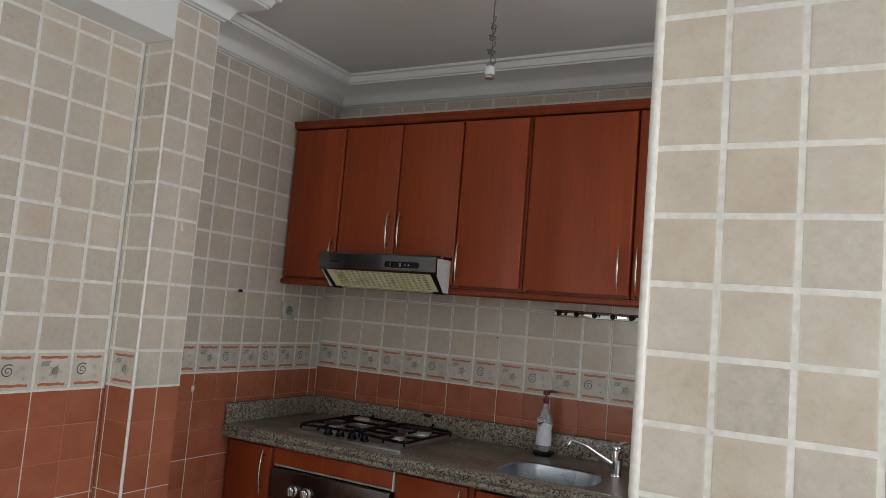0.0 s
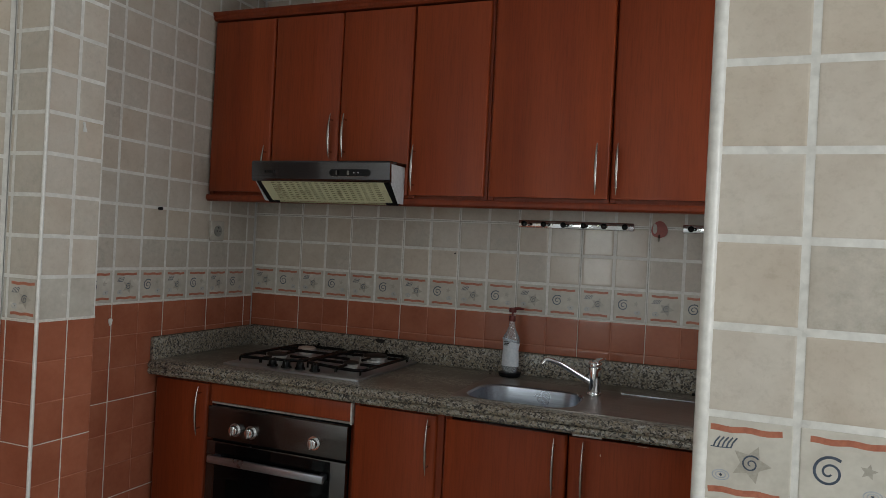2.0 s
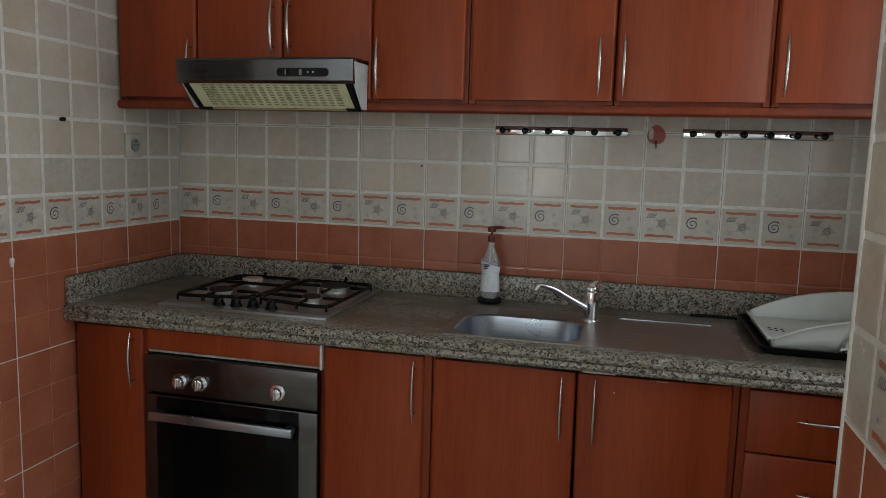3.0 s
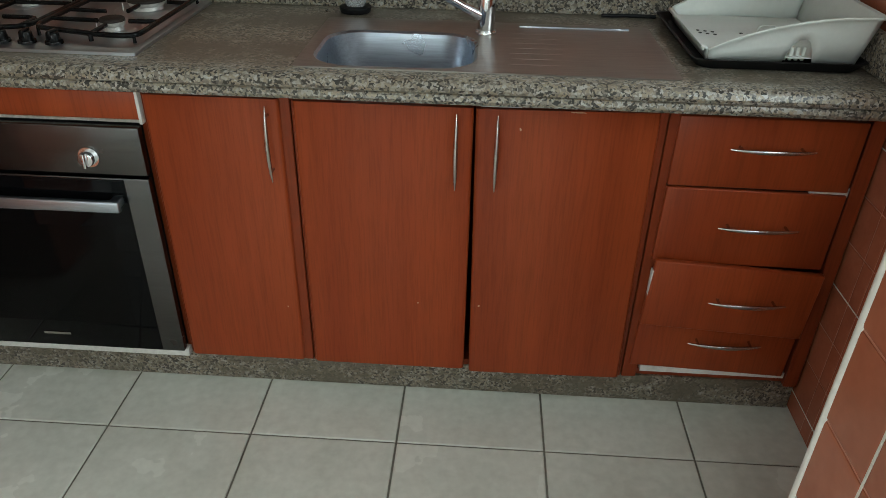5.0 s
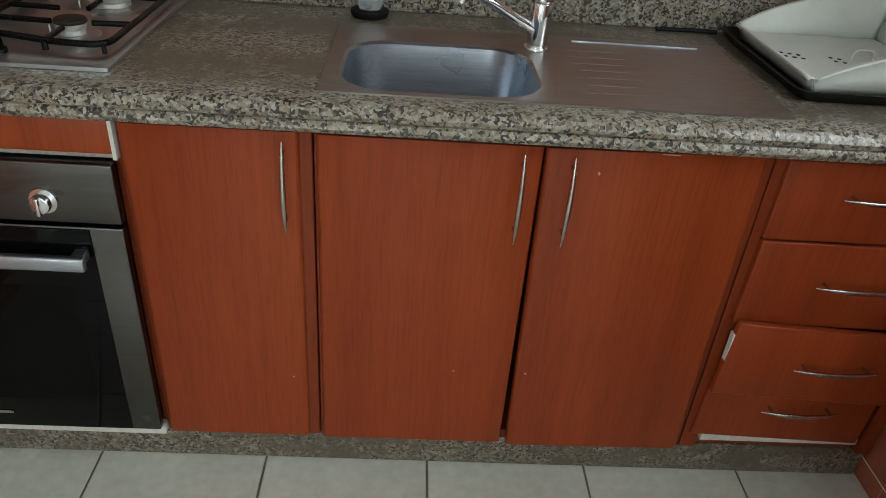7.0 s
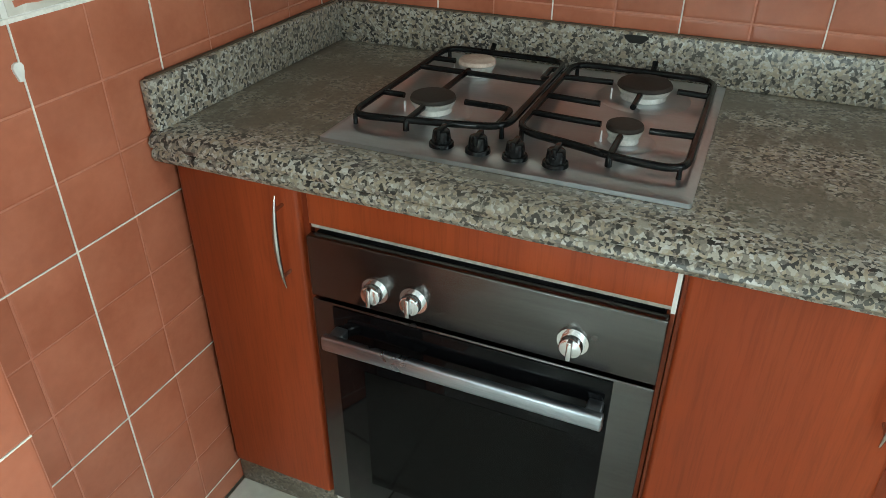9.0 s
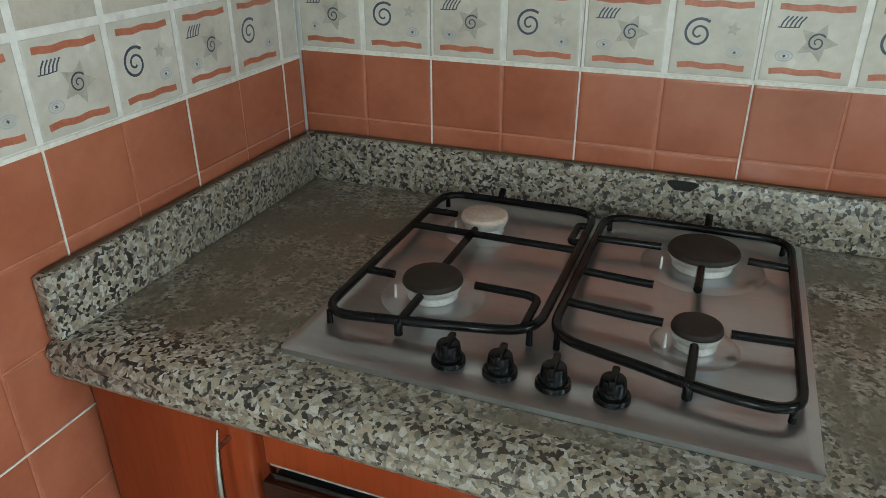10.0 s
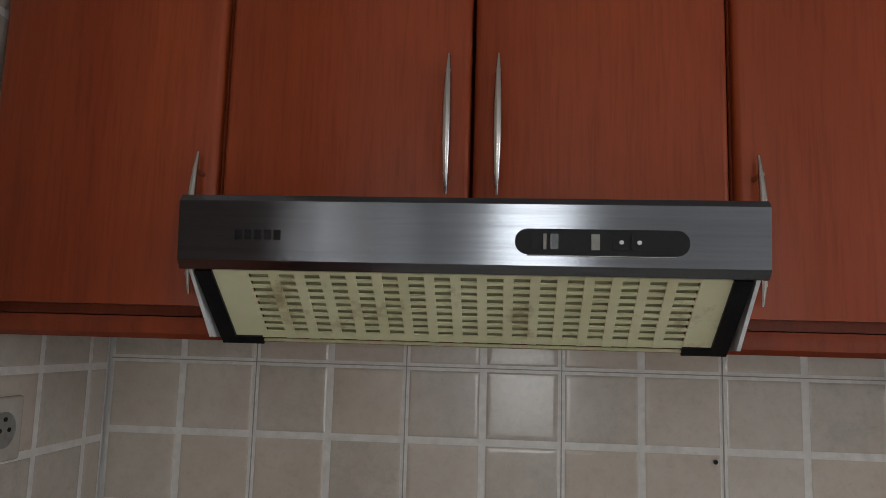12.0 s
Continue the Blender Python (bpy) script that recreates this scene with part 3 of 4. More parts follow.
part("side_upstand", boxm(0.001, 0.021, CF + 0.01, -0.0205, CT, 0.970, bevel=0.003), GRANITE_CLEAN, top)
part("side_upstand", boxm(XR - 0.021, XR - 0.001, CF + 0.01, -0.0205, CT, 0.970, bevel=0.003), GRANITE_CLEAN, top)
bm = bmesh.new()
ring = [(0.676 + 0.021 * math.cos(a) * (1 + 0.25 * math.sin(3 * a)), 0.960 + 0.0105 * math.sin(a) * (1 + 0.3 * math.cos(2 * a))) for a in [k * math.pi / 8 for k in range(16)]]
loft(bm, [[(x, -0.0195, z) for x, z in ring], [(x, -0.0225, z) for x, z in ring]])
part("burn_mark", bm, SOOT, top, "black burn mark on the upstand")
bm = bmesh.new()
box(bm, 0.022, XR - 0.022, -0.0125, -0.0045, 0.9715, 0.9745)
part("grimy_joint", bm, SCORCH, top, "brown grimy joint over the upstand", 0)
bm = bmesh.new()
box(bm, 0.0045, 0.0125, CF + 0.02, -0.022, 0.9695, 0.9725)
part("grimy_joint", bm, SCORCH, top, smooth=0)

tagged(part("baseboard", boxm(0.002, XR - 0.002, -0.567, -0.547, 0.0, 0.086, bevel=0.002), GRANITE), "speckled granite plinth under the base cabinets", "plinth", kind="structure")

# ---------- base cabinets ----------
BF, BB, BT = -0.588, 0.096, 0.818


def base_cabinet(x0, x1, doors, label):
    c = thing("base_cabinet", ((x0 + x1) / 2, -0.3, 0.088), label, "base cabinet", "base cabinets")
    carcass(c, x0, x1, BF + 0.026, -0.025, 0.088, 0.828, lid=len(doors) < 2)
    stile(c, x0, x0 + 0.024, BF + 0.012, BF + 0.026, 0.088, 0.828)
    stile(c, x1 - 0.024, x1, BF + 0.012, BF + 0.026, 0.088, 0.828)
    for a, b, zb, zt, hx, tilt in doors:
        bm = bmesh.new()
        door_panel(bm, a, b, BF, zb, zt)
        if tilt:
            bmesh.ops.rotate(bm, verts=bm.verts, cent=(b, BF, zt), matrix=Matrix.Rotation(radians(tilt), 3, "Y"))
        d = part("door", bm, WOOD, c)
        bow_handle(d, (hx, BF, 0.718), "Z", 0.180)
    return c


base_cabinet(0.004, 0.270, [(0.012, 0.258, BB, BT, 0.228, 0)], "narrow cherry wood base cabinet in the tiled corner")
base_cabinet(0.866, 1.196, [(0.872, 1.174, BB, BT, 1.149, 0)], "cherry wood base cabinet beside the oven")
sink_cabinet = base_cabinet(1.199, 2.012, [(1.204, 1.598, 0.094, 0.816, 1.562, 0), (1.602, 1.994, 0.092, 0.820, 1.650, -0.8)],
             "double-door cherry wood sink cabinet with one sagging door")

bm = bmesh.new()
for x, zc, w, h in ((1.700, 0.772, 0.002, 0.0036), (1.146, 0.268, 0.0018, 0.002), (1.478, 0.300, 0.0016, 0.002), (1.630, 0.300, 0.002, 0.0026), (1.82, 0.815, 0.02, 0.0012)):
    ring = [(x + w * math.cos(a) * (1 + 0.3 * math.sin(2 * a + x * 9)), zc + h * math.sin(a)) for a in [k * math.pi / 4 for k in range(8)]]
    loft(bm, [[(a, BF + 0.0002, b) for a, b in ring], [(a, BF - 0.0005, b) for a, b in ring]])
chips = part("paint_chips", bm, CHIP, sink_cabinet, "small pale chips in the veneer", 0)
tagged(chips, kind="stuff")
part("top_gap_strip", boxm(1.612, 1.70, BF + 0.006, BF + 0.012, 0.818, 0.829), RAW, sink_cabinet, "white strip above the sagging door", 0)

du = thing("drawer_unit", (2.24, -0.3, 0.088), "cherry wood drawer unit with four uneven drawers", "drawer unit")
carcass(du, 2.015, 2.458, BF + 0.026, -0.025, 0.088, 0.828)
stile(du, 2.432, 2.466, BF + 0.004, BF + 0.026, 0.088, 0.828)
stile(du, 2.015, 2.052, BF + 0.012, BF + 0.026, 0.088, 0.828)
part("shelf_edge", boxm(2.060, 2.430, BF + 0.014, BF + 0.03, 0.108, 0.126), RAW, du, "bare white melamine bottom edge", 0)
part("rail", boxm(2.345, 2.430, BF + 0.006, BF + 0.03, 0.640, 0.662), RAW, du, "white melamine rail showing in a gap", 0)
# black strip that paints the shade in the gap under the top drawer
part("shade_rail", boxm(2.034, 2.3445, BF + 0.010, BF + 0.03, 0.640, 0.662), BLACK, du, smooth=0)
for zb, zt, tilt, out, hx, hz in ((0.655, 0.818, 0.3, 0.0, 2.235, 0.753), (0.458, 0.651, 0.7, 0.002, 2.248, 0.563), (0.284, 0.469, 3.2, 0.021, 2.262, 0.370), (0.136, 0.300, 2.2, -0.004, 2.246, 0.228)):
    bm = bmesh.new()
    dx = 0.004 if out > 0.01 else 0.0
    box(bm, 2.034 + dx, 2.426 + dx, BF - out, BF - out + 0.018, zb, zt, bevel=0.003)
    bmesh.ops.rotate(bm, verts=bm.verts, cent=(2.034, BF, zt), matrix=Matrix.Rotation(radians(tilt), 3, "Y"))
    d = part("drawer", bm, WOOD, du)
    bow_handle(d, (hx, BF - out, hz), "X", 0.180)


part("drawer_side", boxm(2.0325, 2.0375, BF - 0.0185, BF - 0.004, 0.358, 0.440), RAW, du, "thin white strip at the drawer's left side")

# ---------- oven ----------
oc = thing("oven_housing", (0.568, -0.3, 0.088), "cherry wood oven housing with a strip above the oven", "base cabinet")
part("top_strip", boxm(0.276, 0.862, BF, BF + 0.02, 0.758, 0.822, bevel=0.002), WOOD, oc)
part("side", boxm(0.2715, 0.2855, BF + 0.022, -0.03, 0.088, 0.826), WOOD_EDGE, oc, smooth=0)
part("side", boxm(0.8525, 0.8645, BF + 0.022, -0.03, 0.088, 0.826), WOOD_EDGE, oc, smooth=0)
part("edge_strip", boxm(0.858, 0.8645, BF - 0.001, BF + 0.02, 0.748, 0.823), RAW, oc, "chipped white melamine edge", 0)
part("edge_strip", boxm(0.276, 0.862, BF + 0.007, BF + 0.02, 0.7485, 0.7555), WORN, oc, "thin bare melamine edge over the oven", 0)

part("bottom_strip", boxm(0.276, 0.862, BF - 0.004, BF + 0.02, 0.089, 0.111, bevel=0.001), RAW, oc, "white melamine strip under the oven")
ov = thing("oven", (0.57, -0.35, 0.111), "built-in oven with steel control panel and black glass door", "oven")
OF = -0.606
part("body", boxm(0.288, 0.850, BF + 0.004, -0.06, 0.112, 0.744), BLACK, ov, smooth=0)
panel = part("control_panel", boxm(0.279, 0.859, OF, BF + 0.003, 0.628, 0.745, bevel=0.003), STEEL_OVEN, ov, "dark brushed steel control panel")
for x in (0.405, 0.474, 0.733):
    bm = bmesh.new()
    cyl(bm, (x, OF - 0.002, 0.672), 0.024, 0.024, 0.004, "Y", 24)
    cyl(bm, (x, OF - 0.012, 0.672), 0.019, 0.017, 0.020, "Y", 24, 0.002)
    box(bm, x - 0.004, x + 0.004, OF - 0.030, OF - 0.014, 0.655, 0.689, 0.002)
    part("knob", bm, CHROME, panel, "round chrome knob")
od = part("door", boxm(0.279, 0.859, OF, BF + 0.003, 0.116, 0.620, bevel=0.003), STEEL_OVEN, ov, "oven door with steel sides and dark glass")
part("glass", boxm(0.320, 0.800, OF - 0.003, OF + 0.002, 0.120, 0.616, bevel=0.001), OVEN_GLASS, od, "black mirror-like oven glass")
part("window", boxm(0.375, 0.745, OF - 0.0036, OF - 0.0028, 0.20, 0.49), plain("oven_window_tint", (0.003, 0.003, 0.003), 0.10, 0.0, 0.1), od, "darker viewing window", 0)
part("maker_mark", boxm(0.490, 0.562, OF - 0.0042, OF - 0.003, 0.156, 0.163), NICKEL, od, "small pale maker's mark bar", 0)
bm = bmesh.new()
box(bm, 0.318, 0.798, OF - 0.046, OF - 0.030, 0.552, 0.580, 0.004)
for x in (0.336, 0.780):
    box(bm, x - 0.012, x + 0.012, OF - 0.032, OF - 0.002, 0.556, 0.576, 0.003)
part("handle", bm, STEEL, od, "flat brushed steel bar handle")

# ---------- hob ----------
hob = thing("gas_hob", (0.567, -0.29, CT), "four-burner stainless steel gas hob set in the worktop", "gas hob")
HZ = CT + 0.001
bm = bmesh.new()
outer, inner = rounded(0.279, 0.855, -0.540, -0.035, 0.006, 3), rounded(0.290, 0.844, -0.529, -0.046, 0.008, 3)
floor_in = rounded(0.304, 0.830, -0.470, -0.060, 0.03, 3)
loft(bm, [[(x, y, HZ) for x, y in outer], [(x, y, HZ + 0.007) for x, y in outer], [(x, y, HZ + 0.011) for x, y in inner],
          [(x, y, HZ + 0.010) for x, y in rounded(0.296, 0.838, -0.478, -0.052, 0.03, 3)], [(x, y, HZ + 0.006) for x, y in floor_in]])
part("plate", bm, STEEL_HOB, hob, "scratched stainless steel plate", 0.5)
BURN = ((0.398, -0.145, 0.036, True), (0.400, -0.362, 0.039, False), (0.722, -0.150, 0.048, False), (0.728, -0.362, 0.029, False))
for x, y, r, worn in BURN:
    bm = bmesh.new()
    cyl(bm, (x, y, HZ + 0.014), r * 0.85, r * 0.8, 0.012, n=28)
    cyl(bm, (x, y, HZ + 0.023), r * 0.90, r * 1.02, 0.010, n=28, bevel=0.001)
    b = part("burner", bm, ALU, hob, "round aluminium burner")
    bm = bmesh.new()
    cyl(bm, (x, y, HZ + 0.0325), r * 1.04, r * 0.96, 0.008, n=28, bevel=0.002)
    part("burner_cap", bm, CREAM_CAP if worn else CAP, b, "pale worn burner top" if worn else "brown-black enamelled burner cap")
    bm = bmesh.new()
    ring = [[(x + q * math.cos(k * math.pi / 14), y + q * math.sin(k * math.pi / 14), HZ + zz) for k in range(28)] for q, zz in ((r * 1.75, 0.0062), (r * 1.55, 0.0095), (r * 1.2, 0.0070), (r * 0.8, 0.0075))]
    loft(bm, ring, False, False)
    part("burner_skirt", bm, STEEL_HOB, b, "pressed steel ring round the burner")
    bm = bmesh.new()
    cyl(bm, (x - r * 1.1, y - r * 0.6, HZ + 0.016), 0.002, 0.0014, 0.020, n=8)
    part("igniter", bm, WHITE_ENAMEL, b)
for x in (0.475, 0.535, 0.594, 0.656):
    bm = bmesh.new()
    cyl(bm, (x, -0.500, HZ + 0.013), 0.020, 0.019, 0.008, n=20, bevel=0.001)
    cyl(bm, (x, -0.500, HZ + 0.026), 0.016, 0.013, 0.020, n=20, bevel=0.002)
    box(bm, x - 0.004, x + 0.004, -0.516, -0.484, HZ + 0.024, HZ + 0.041, 0.002)
    part("knob", bm, ENAMEL, hob, "glossy black plastic control knob")
GZ, GR = HZ + 0.027, 0.0060


def grate(outline, fingers, feet):
    bm = bmesh.new()
    pts = outline + outline[:2]
    path = smooth_path([(x, y, GZ) for x, y in pts], 0.042, 6)[1:-1]
    tube(bm, path, GR, 8, closed=True)
    support = part("pan_support", bm, ENAMEL, hob, "black enamelled wire pan support")
    for f in fingers:
        bm = bmesh.new()
        tube(bm, smooth_path(f, 0.014, 4), GR * 0.92, 8)
        part("finger", bm, ENAMEL, support)
    for x, y in feet:
        bm = bmesh.new()
        cyl(bm, (x, y, (GZ + HZ + 0.006) / 2), 0.0042, 0.0036, GZ - HZ - 0.006, n=10)
        part("foot", bm, ENAMEL, support)
    return support


z, lo = GZ, HZ + 0.011
grate([(0.303, -0.482), (0.303, -0.066), (0.556, -0.066), (0.556, -0.432), (0.470, -0.452)],
      [[(0.303, -0.145, z), (0.352, -0.145, z)], [(0.556, -0.205, z), (0.470, -0.205, z), (0.398, -0.205, z), (0.303, -0.205, z)],
       [(0.398, -0.066, z), (0.398, -0.055, z + 0.006), (0.398, -0.048, z + 0.012)], [(0.556, -0.120, z), (0.540, -0.120, z), (0.540, -0.180, z), (0.556, -0.180, z)],
       [(0.303, -0.362, z), (0.345, -0.362, z)], [(0.455, -0.352, z), (0.525, -0.352, z), (0.540, -0.360, z), (0.540, -0.425, z)],
       [(0.400, -0.470, lo), (0.400, -0.470, z), (0.400, -0.405, z)], [(0.398, -0.205, z), (0.398, -0.240, z), (0.398, -0.318, z)], [(0.398, -0.190, z), (0.398, -0.235, z)]],
      [(0.310, -0.474), (0.310, -0.074), (0.548, -0.074), (0.548, -0.428)])
grate([(0.572, -0.432), (0.572, -0.066), (0.836, -0.066), (0.836, -0.482), (0.750, -0.478), (0.670, -0.455)],
      [[(0.572, -0.155, z), (0.665, -0.150, z)], [(0.836, -0.158, z), (0.780, -0.154, z)], [(0.722, -0.066, z), (0.722, -0.052, z + 0.008), (0.722, -0.046, z + 0.016)],
       [(0.722, -0.200, z), (0.722, -0.205, z), (0.722, -0.262, z)], [(0.572, -0.262, z), (0.655, -0.268, z), (0.668, -0.268, z)],
       [(0.836, -0.350, z), (0.790, -0.354, z), (0.765, -0.356, z)], [(0.572, -0.350, z), (0.640, -0.356, z), (0.690, -0.358, z)],
       [(0.728, -0.474, lo), (0.728, -0.474, z), (0.728, -0.398, z)]],
      [(0.580, -0.426), (0.580, -0.074), (0.828, -0.074), (0.828, -0.474)])

# ---------- sink and tap ----------
sink = thing("sink", (1.6, -0.35, CT), "stainless steel inset sink with a drainer", "sink")
bm = bmesh.new()
N = 6
P_OUT = rounded(1.205, 2.028, -0.572, -0.150, 0.012, N)
P_IN = rounded(1.211, 2.022, -0.566, -0.156, 0.012, N)
BOWL = rounded(1.237, 1.592, -0.542, -0.262, 0.085, N)


def shrink(d, r):
    return rounded(1.237 + d, 1.592 - d, -0.542 + d, -0.262 - d, r, N)


loft(bm, [[(x, y, CT + 0.0005) for x, y in P_OUT], [(x, y, CT + 0.0035) for x, y in P_OUT], [(x, y, CT + 0.0035) for x, y in P_IN],
          [(x, y, CT + 0.001) for x, y in shrink(-0.006, 0.09)]], False, False)
part("drainer", bm, STEEL_DULL, sink, "dull scratched steel drainer and rim", 0.5)
bm = bmesh.new()
loft(bm, [[(x, y, CT + 0.001) for x, y in shrink(-0.006, 0.09)], [(x, y, CT - 0.004) for x, y in BOWL], [(x, y, CT - 0.07) for x, y in shrink(0.008, 0.08)],
          [(x, y, CT - 0.13) for x, y in shrink(0.018, 0.075)], [(x, y, CT - 0.150) for x, y in shrink(0.040, 0.06)], [(x, y, CT - 0.155) for x, y in shrink(0.09, 0.04)]], cap0=False)
part("bowl", bm, STEEL, sink, "stainless steel bowl", 0.5)
bm = bmesh.new()
cyl(bm, (1.415, -0.40, CT - 0.152), 0.035, 0.032, 0.006, n=24, bevel=0.001)
part("drain", bm, CHROME, sink)
bm = bmesh.new()
for k in range(7):
    y = -0.50 + k * 0.042
    tube(bm, [(1.665 + 0.01 * (k % 2), y, CT + 0.0012), (1.70, y, CT + 0.0017), (1.96, y, CT + 0.0017), (1.99, y, CT + 0.0012)], [0.0003, 0.0006, 0.0006, 0.0003], 6)
part("drainer_ribs", bm, STEEL_DULL, sink)
part("drainer_ledge", boxm(1.70, 1.975, -0.188, -0.182, CT + 0.0014, CT + 0.006, bevel=0.001), STEEL, sink)

tap = thing("tap", (1.615, -0.252, CT + 0.002), "chrome single-lever mixer tap with a slim spout", "tap")
bm = bmesh.new()
cyl(bm, (1.615, -0.252, CT + 0.0055), 0.027, 0.025, 0.007, n=28, bevel=0.001)
cyl(bm, (1.615, -0.252, CT + 0.052), 0.0205, 0.0235, 0.088, n=28, bevel=0.001)
cyl(bm, (1.615, -0.252, CT + 0.104), 0.0240, 0.0225, 0.018, n=28, bevel=0.003)
part("body", bm, CHROME, tap)
bm = bmesh.new()
sp = smooth_path([(1.608, -0.256, 0.925), (1.565, -0.272, 0.950), (1.500, -0.298, 0.990), (1.458, -0.314, 1.002), (1.448, -0.318, 0.984)], 0.02, 5)
tube(bm, sp, [0.0125 - 0.005 * min(1, k / (len(sp) - 6)) for k in range(len(sp))], 14)
part("spout", bm, CHROME, tap)
bm = bmesh.new()
tube(bm, [(1.614, -0.246, 0.994), (1.620, -0.228, 1.000), (1.632, -0.195, 1.003), (1.637, -0.180, 1.002)], [0.012, 0.010, 0.008, 0.005], 10)
part("lever", bm, CHROME, tap)

# ---------- soap bottle on its dish ----------
dish = thing("soap_dish", (1.262, -0.075, CT), "small round black dish under the soap bottle", "dish")
bm = bmesh.new()
cyl(bm, (1.262, -0.075, CT + 0.008), 0.040, 0.044, 0.016, n=28, bevel=0.003)
part("dish", bm, BLACK, dish)
soap = thing("soap_bottle", (1.262, -0.075, CT + 0.016), "clear pump bottle with white label and red pump", "soap bottle")


def oval(rx, ry, zz):
    return [(1.262 + rx * math.cos(k * math.pi / 14), -0.075 + ry * math.sin(k * math.pi / 14), zz) for k in range(28)]


b0 = CT + 0.0165
bm = bmesh.new()
loft(bm, [oval(0.024, 0.018, b0), oval(0.028, 0.021, b0 + 0.008), oval(0.033, 0.023, b0 + 0.024), oval(0.032, 0.0225, b0 + 0.06), oval(0.030, 0.021, b0 + 0.085), oval(0.0335, 0.023, b0 + 0.118),
          oval(0.031, 0.022, b0 + 0.135), oval(0.020, 0.016, b0 + 0.156), oval(0.013, 0.012, b0 + 0.174), oval(0.011, 0.011, b0 + 0.196)])
part("bottle", bm, BOTTLE, soap, "clear plastic bottle")
bm = bmesh.new()
slant = [(x, y, z - 0.30 * (x - 1.262)) for x, y, z in oval(0.0342, 0.0236, b0 + 0.121)]
loft(bm, [oval(0.0336, 0.0236, b0 + 0.024), oval(0.0326, 0.0231, b0 + 0.06), oval(0.0306, 0.0216, b0 + 0.085), slant], False, False)
part("label", bm, LABEL, soap, "pale blue-white paper label")
bm = bmesh.new()
for k in range(3):
    box(bm, 1.242, 1.242 + 0.024 - 0.005 * k, -0.1012, -0.0988, b0 + 0.116 - 0.006 * k, b0 + 0.119 - 0.006 * k)
part("print", bm, BLACK, soap, "dark unreadable print bars", 0)
bm = bmesh.new()
cyl(bm, (1.262, -0.075, b0 + 0.206), 0.0135, 0.0125, 0.022, n=20, bevel=0.001)
cyl(bm, (1.262, -0.075, b0 + 0.225), 0.004, 0.004, 0.02, n=10)
cyl(bm, (1.262, -0.075, b0 + 0.238), 0.015, 0.014, 0.018, n=16, bevel=0.002)
tube(bm, [(1.258, -0.077, b0 + 0.240), (1.285, -0.070, b0 + 0.246), (1.305, -0.066, b0 + 0.244)], [0.007, 0.0055, 0.0035], 10)
part("pump", bm, PUMP_RED, soap, "dark red pump head")

# ---------- dish rack on its tray ----------
tray = thing("drip_tray", (2.25, -0.28, CT), "black plastic drip tray under the dish rack", "tray")
bm = bmesh.new()
T0 = [rounded(2.062 + d, 2.442 - d, -0.492 + d, -0.052 - d, 0.03, 5) for d in (0.02, 0.0, 0.006, 0.026)]
loft(bm, [[(x, y, CT + 0.001) for x, y in T0[0]], [(x, y, CT + 0.024) for x, y in T0[1]], [(x, y, CT + 0.024) for x, y in T0[2]], [(x, y, CT + 0.008) for x, y in T0[3]]])
part("tray", bm, BLACK, tray, smooth=0.5)
rack = thing("dish_rack", (2.27, -0.27, CT + 0.010), "white plastic dish rack with curved sides and a drain arch", "dish rack")
RX0, RX1, RY0, RY1, RB = 2.105, 2.415, -0.455, -0.095, CT + 0.011


def rim(u):
    """Height of the rim along the long sides: low at the tap end, sweeping up to the wall end."""
    s = max(0.0, min(1.0, u))
    return RB + 0.030 + 0.080 * (1 - (1 - s) ** 2.1)


def rack_side(y, out, arch):
    bm = bmesh.new()
    n = 28
    prev = None
    for k in range(n + 1):
        u = k / n
        zb = RB
        if arch:
            a = (u - 0.60) / 0.095
            if abs(a) < 1:
                zb = RB + 0.058 * math.sqrt(1 - a * a)
        zt = rim(u)
        flare_x = (u - 0.5) * 0.05
        xs = RX0 + (RX1 - RX0) * u
        row = []
        for t in (0.0, 0.5, 1.0):
            zz = zb + (zt - zb) * t
            f = (zz - RB) / 0.11
            row.append(bm.verts.new((xs + flare_x * f, y + out * 0.022 * f, zz)))
        row.append(bm.verts.new((xs + flare_x * (zt - RB) / 0.11, y + out * (0.022 * (zt - RB) / 0.11 + 0.009), zt + 0.001)))
        row.append(bm.verts.new((xs + flare_x * (zt - RB) / 0.11, y + out * (0.022 * (zt - RB) / 0.11 + 0.010), zt - 0.004)))
        if prev:
            for i in range(4):
                bm.faces.new((prev[i], row[i], row[i + 1], prev[i + 1]))
        prev = row
    ob = part("side_wall", bm, WHITE_PLASTIC, rack)
    mod = ob.modifiers.new("thickness", "SOLIDIFY")
    mod.thickness = 0.0025
    return ob


rack_side(RY0, -1, True)
rack_side(RY1, 1, False)
for x, u, out in ((RX0, 0.0, -1), (RX1, 1.0, 1)):
    bm = bmesh.new()
    h = rim(u)
    f = (h - RB) / 0.11
    prev = None
    for k in range(13):
        y = RY0 + (RY1 - RY0) * k / 12
        g = (k / 12 - 0.5) * 2 * 0.022
        row = [bm.verts.new((x, y, RB)), bm.verts.new((x + out * 0.025 * f, y + g * f, h)), bm.verts.new((x + out * (0.025 * f + 0.010), y + g * f, h + 0.001)),
               bm.verts.new((x + out * (0.025 * f + 0.011), y + g * f, h - 0.005))]
        if prev:
            for i in range(3):
                bm.faces.new((prev[i], row[i], row[i + 1], prev[i + 1]))
        prev = row
    ob = part("end_wall", bm, WHITE_PLASTIC, rack)
    ob.modifiers.new("thickness", "SOLIDIFY").thickness = 0.0025
bm = bmesh.new()
box(bm, RX0, RX1, RY0, RY1, RB + 0.012, RB + 0.015)
base = part("bottom", bm, WHITE_PLASTIC, rack, smooth=0)
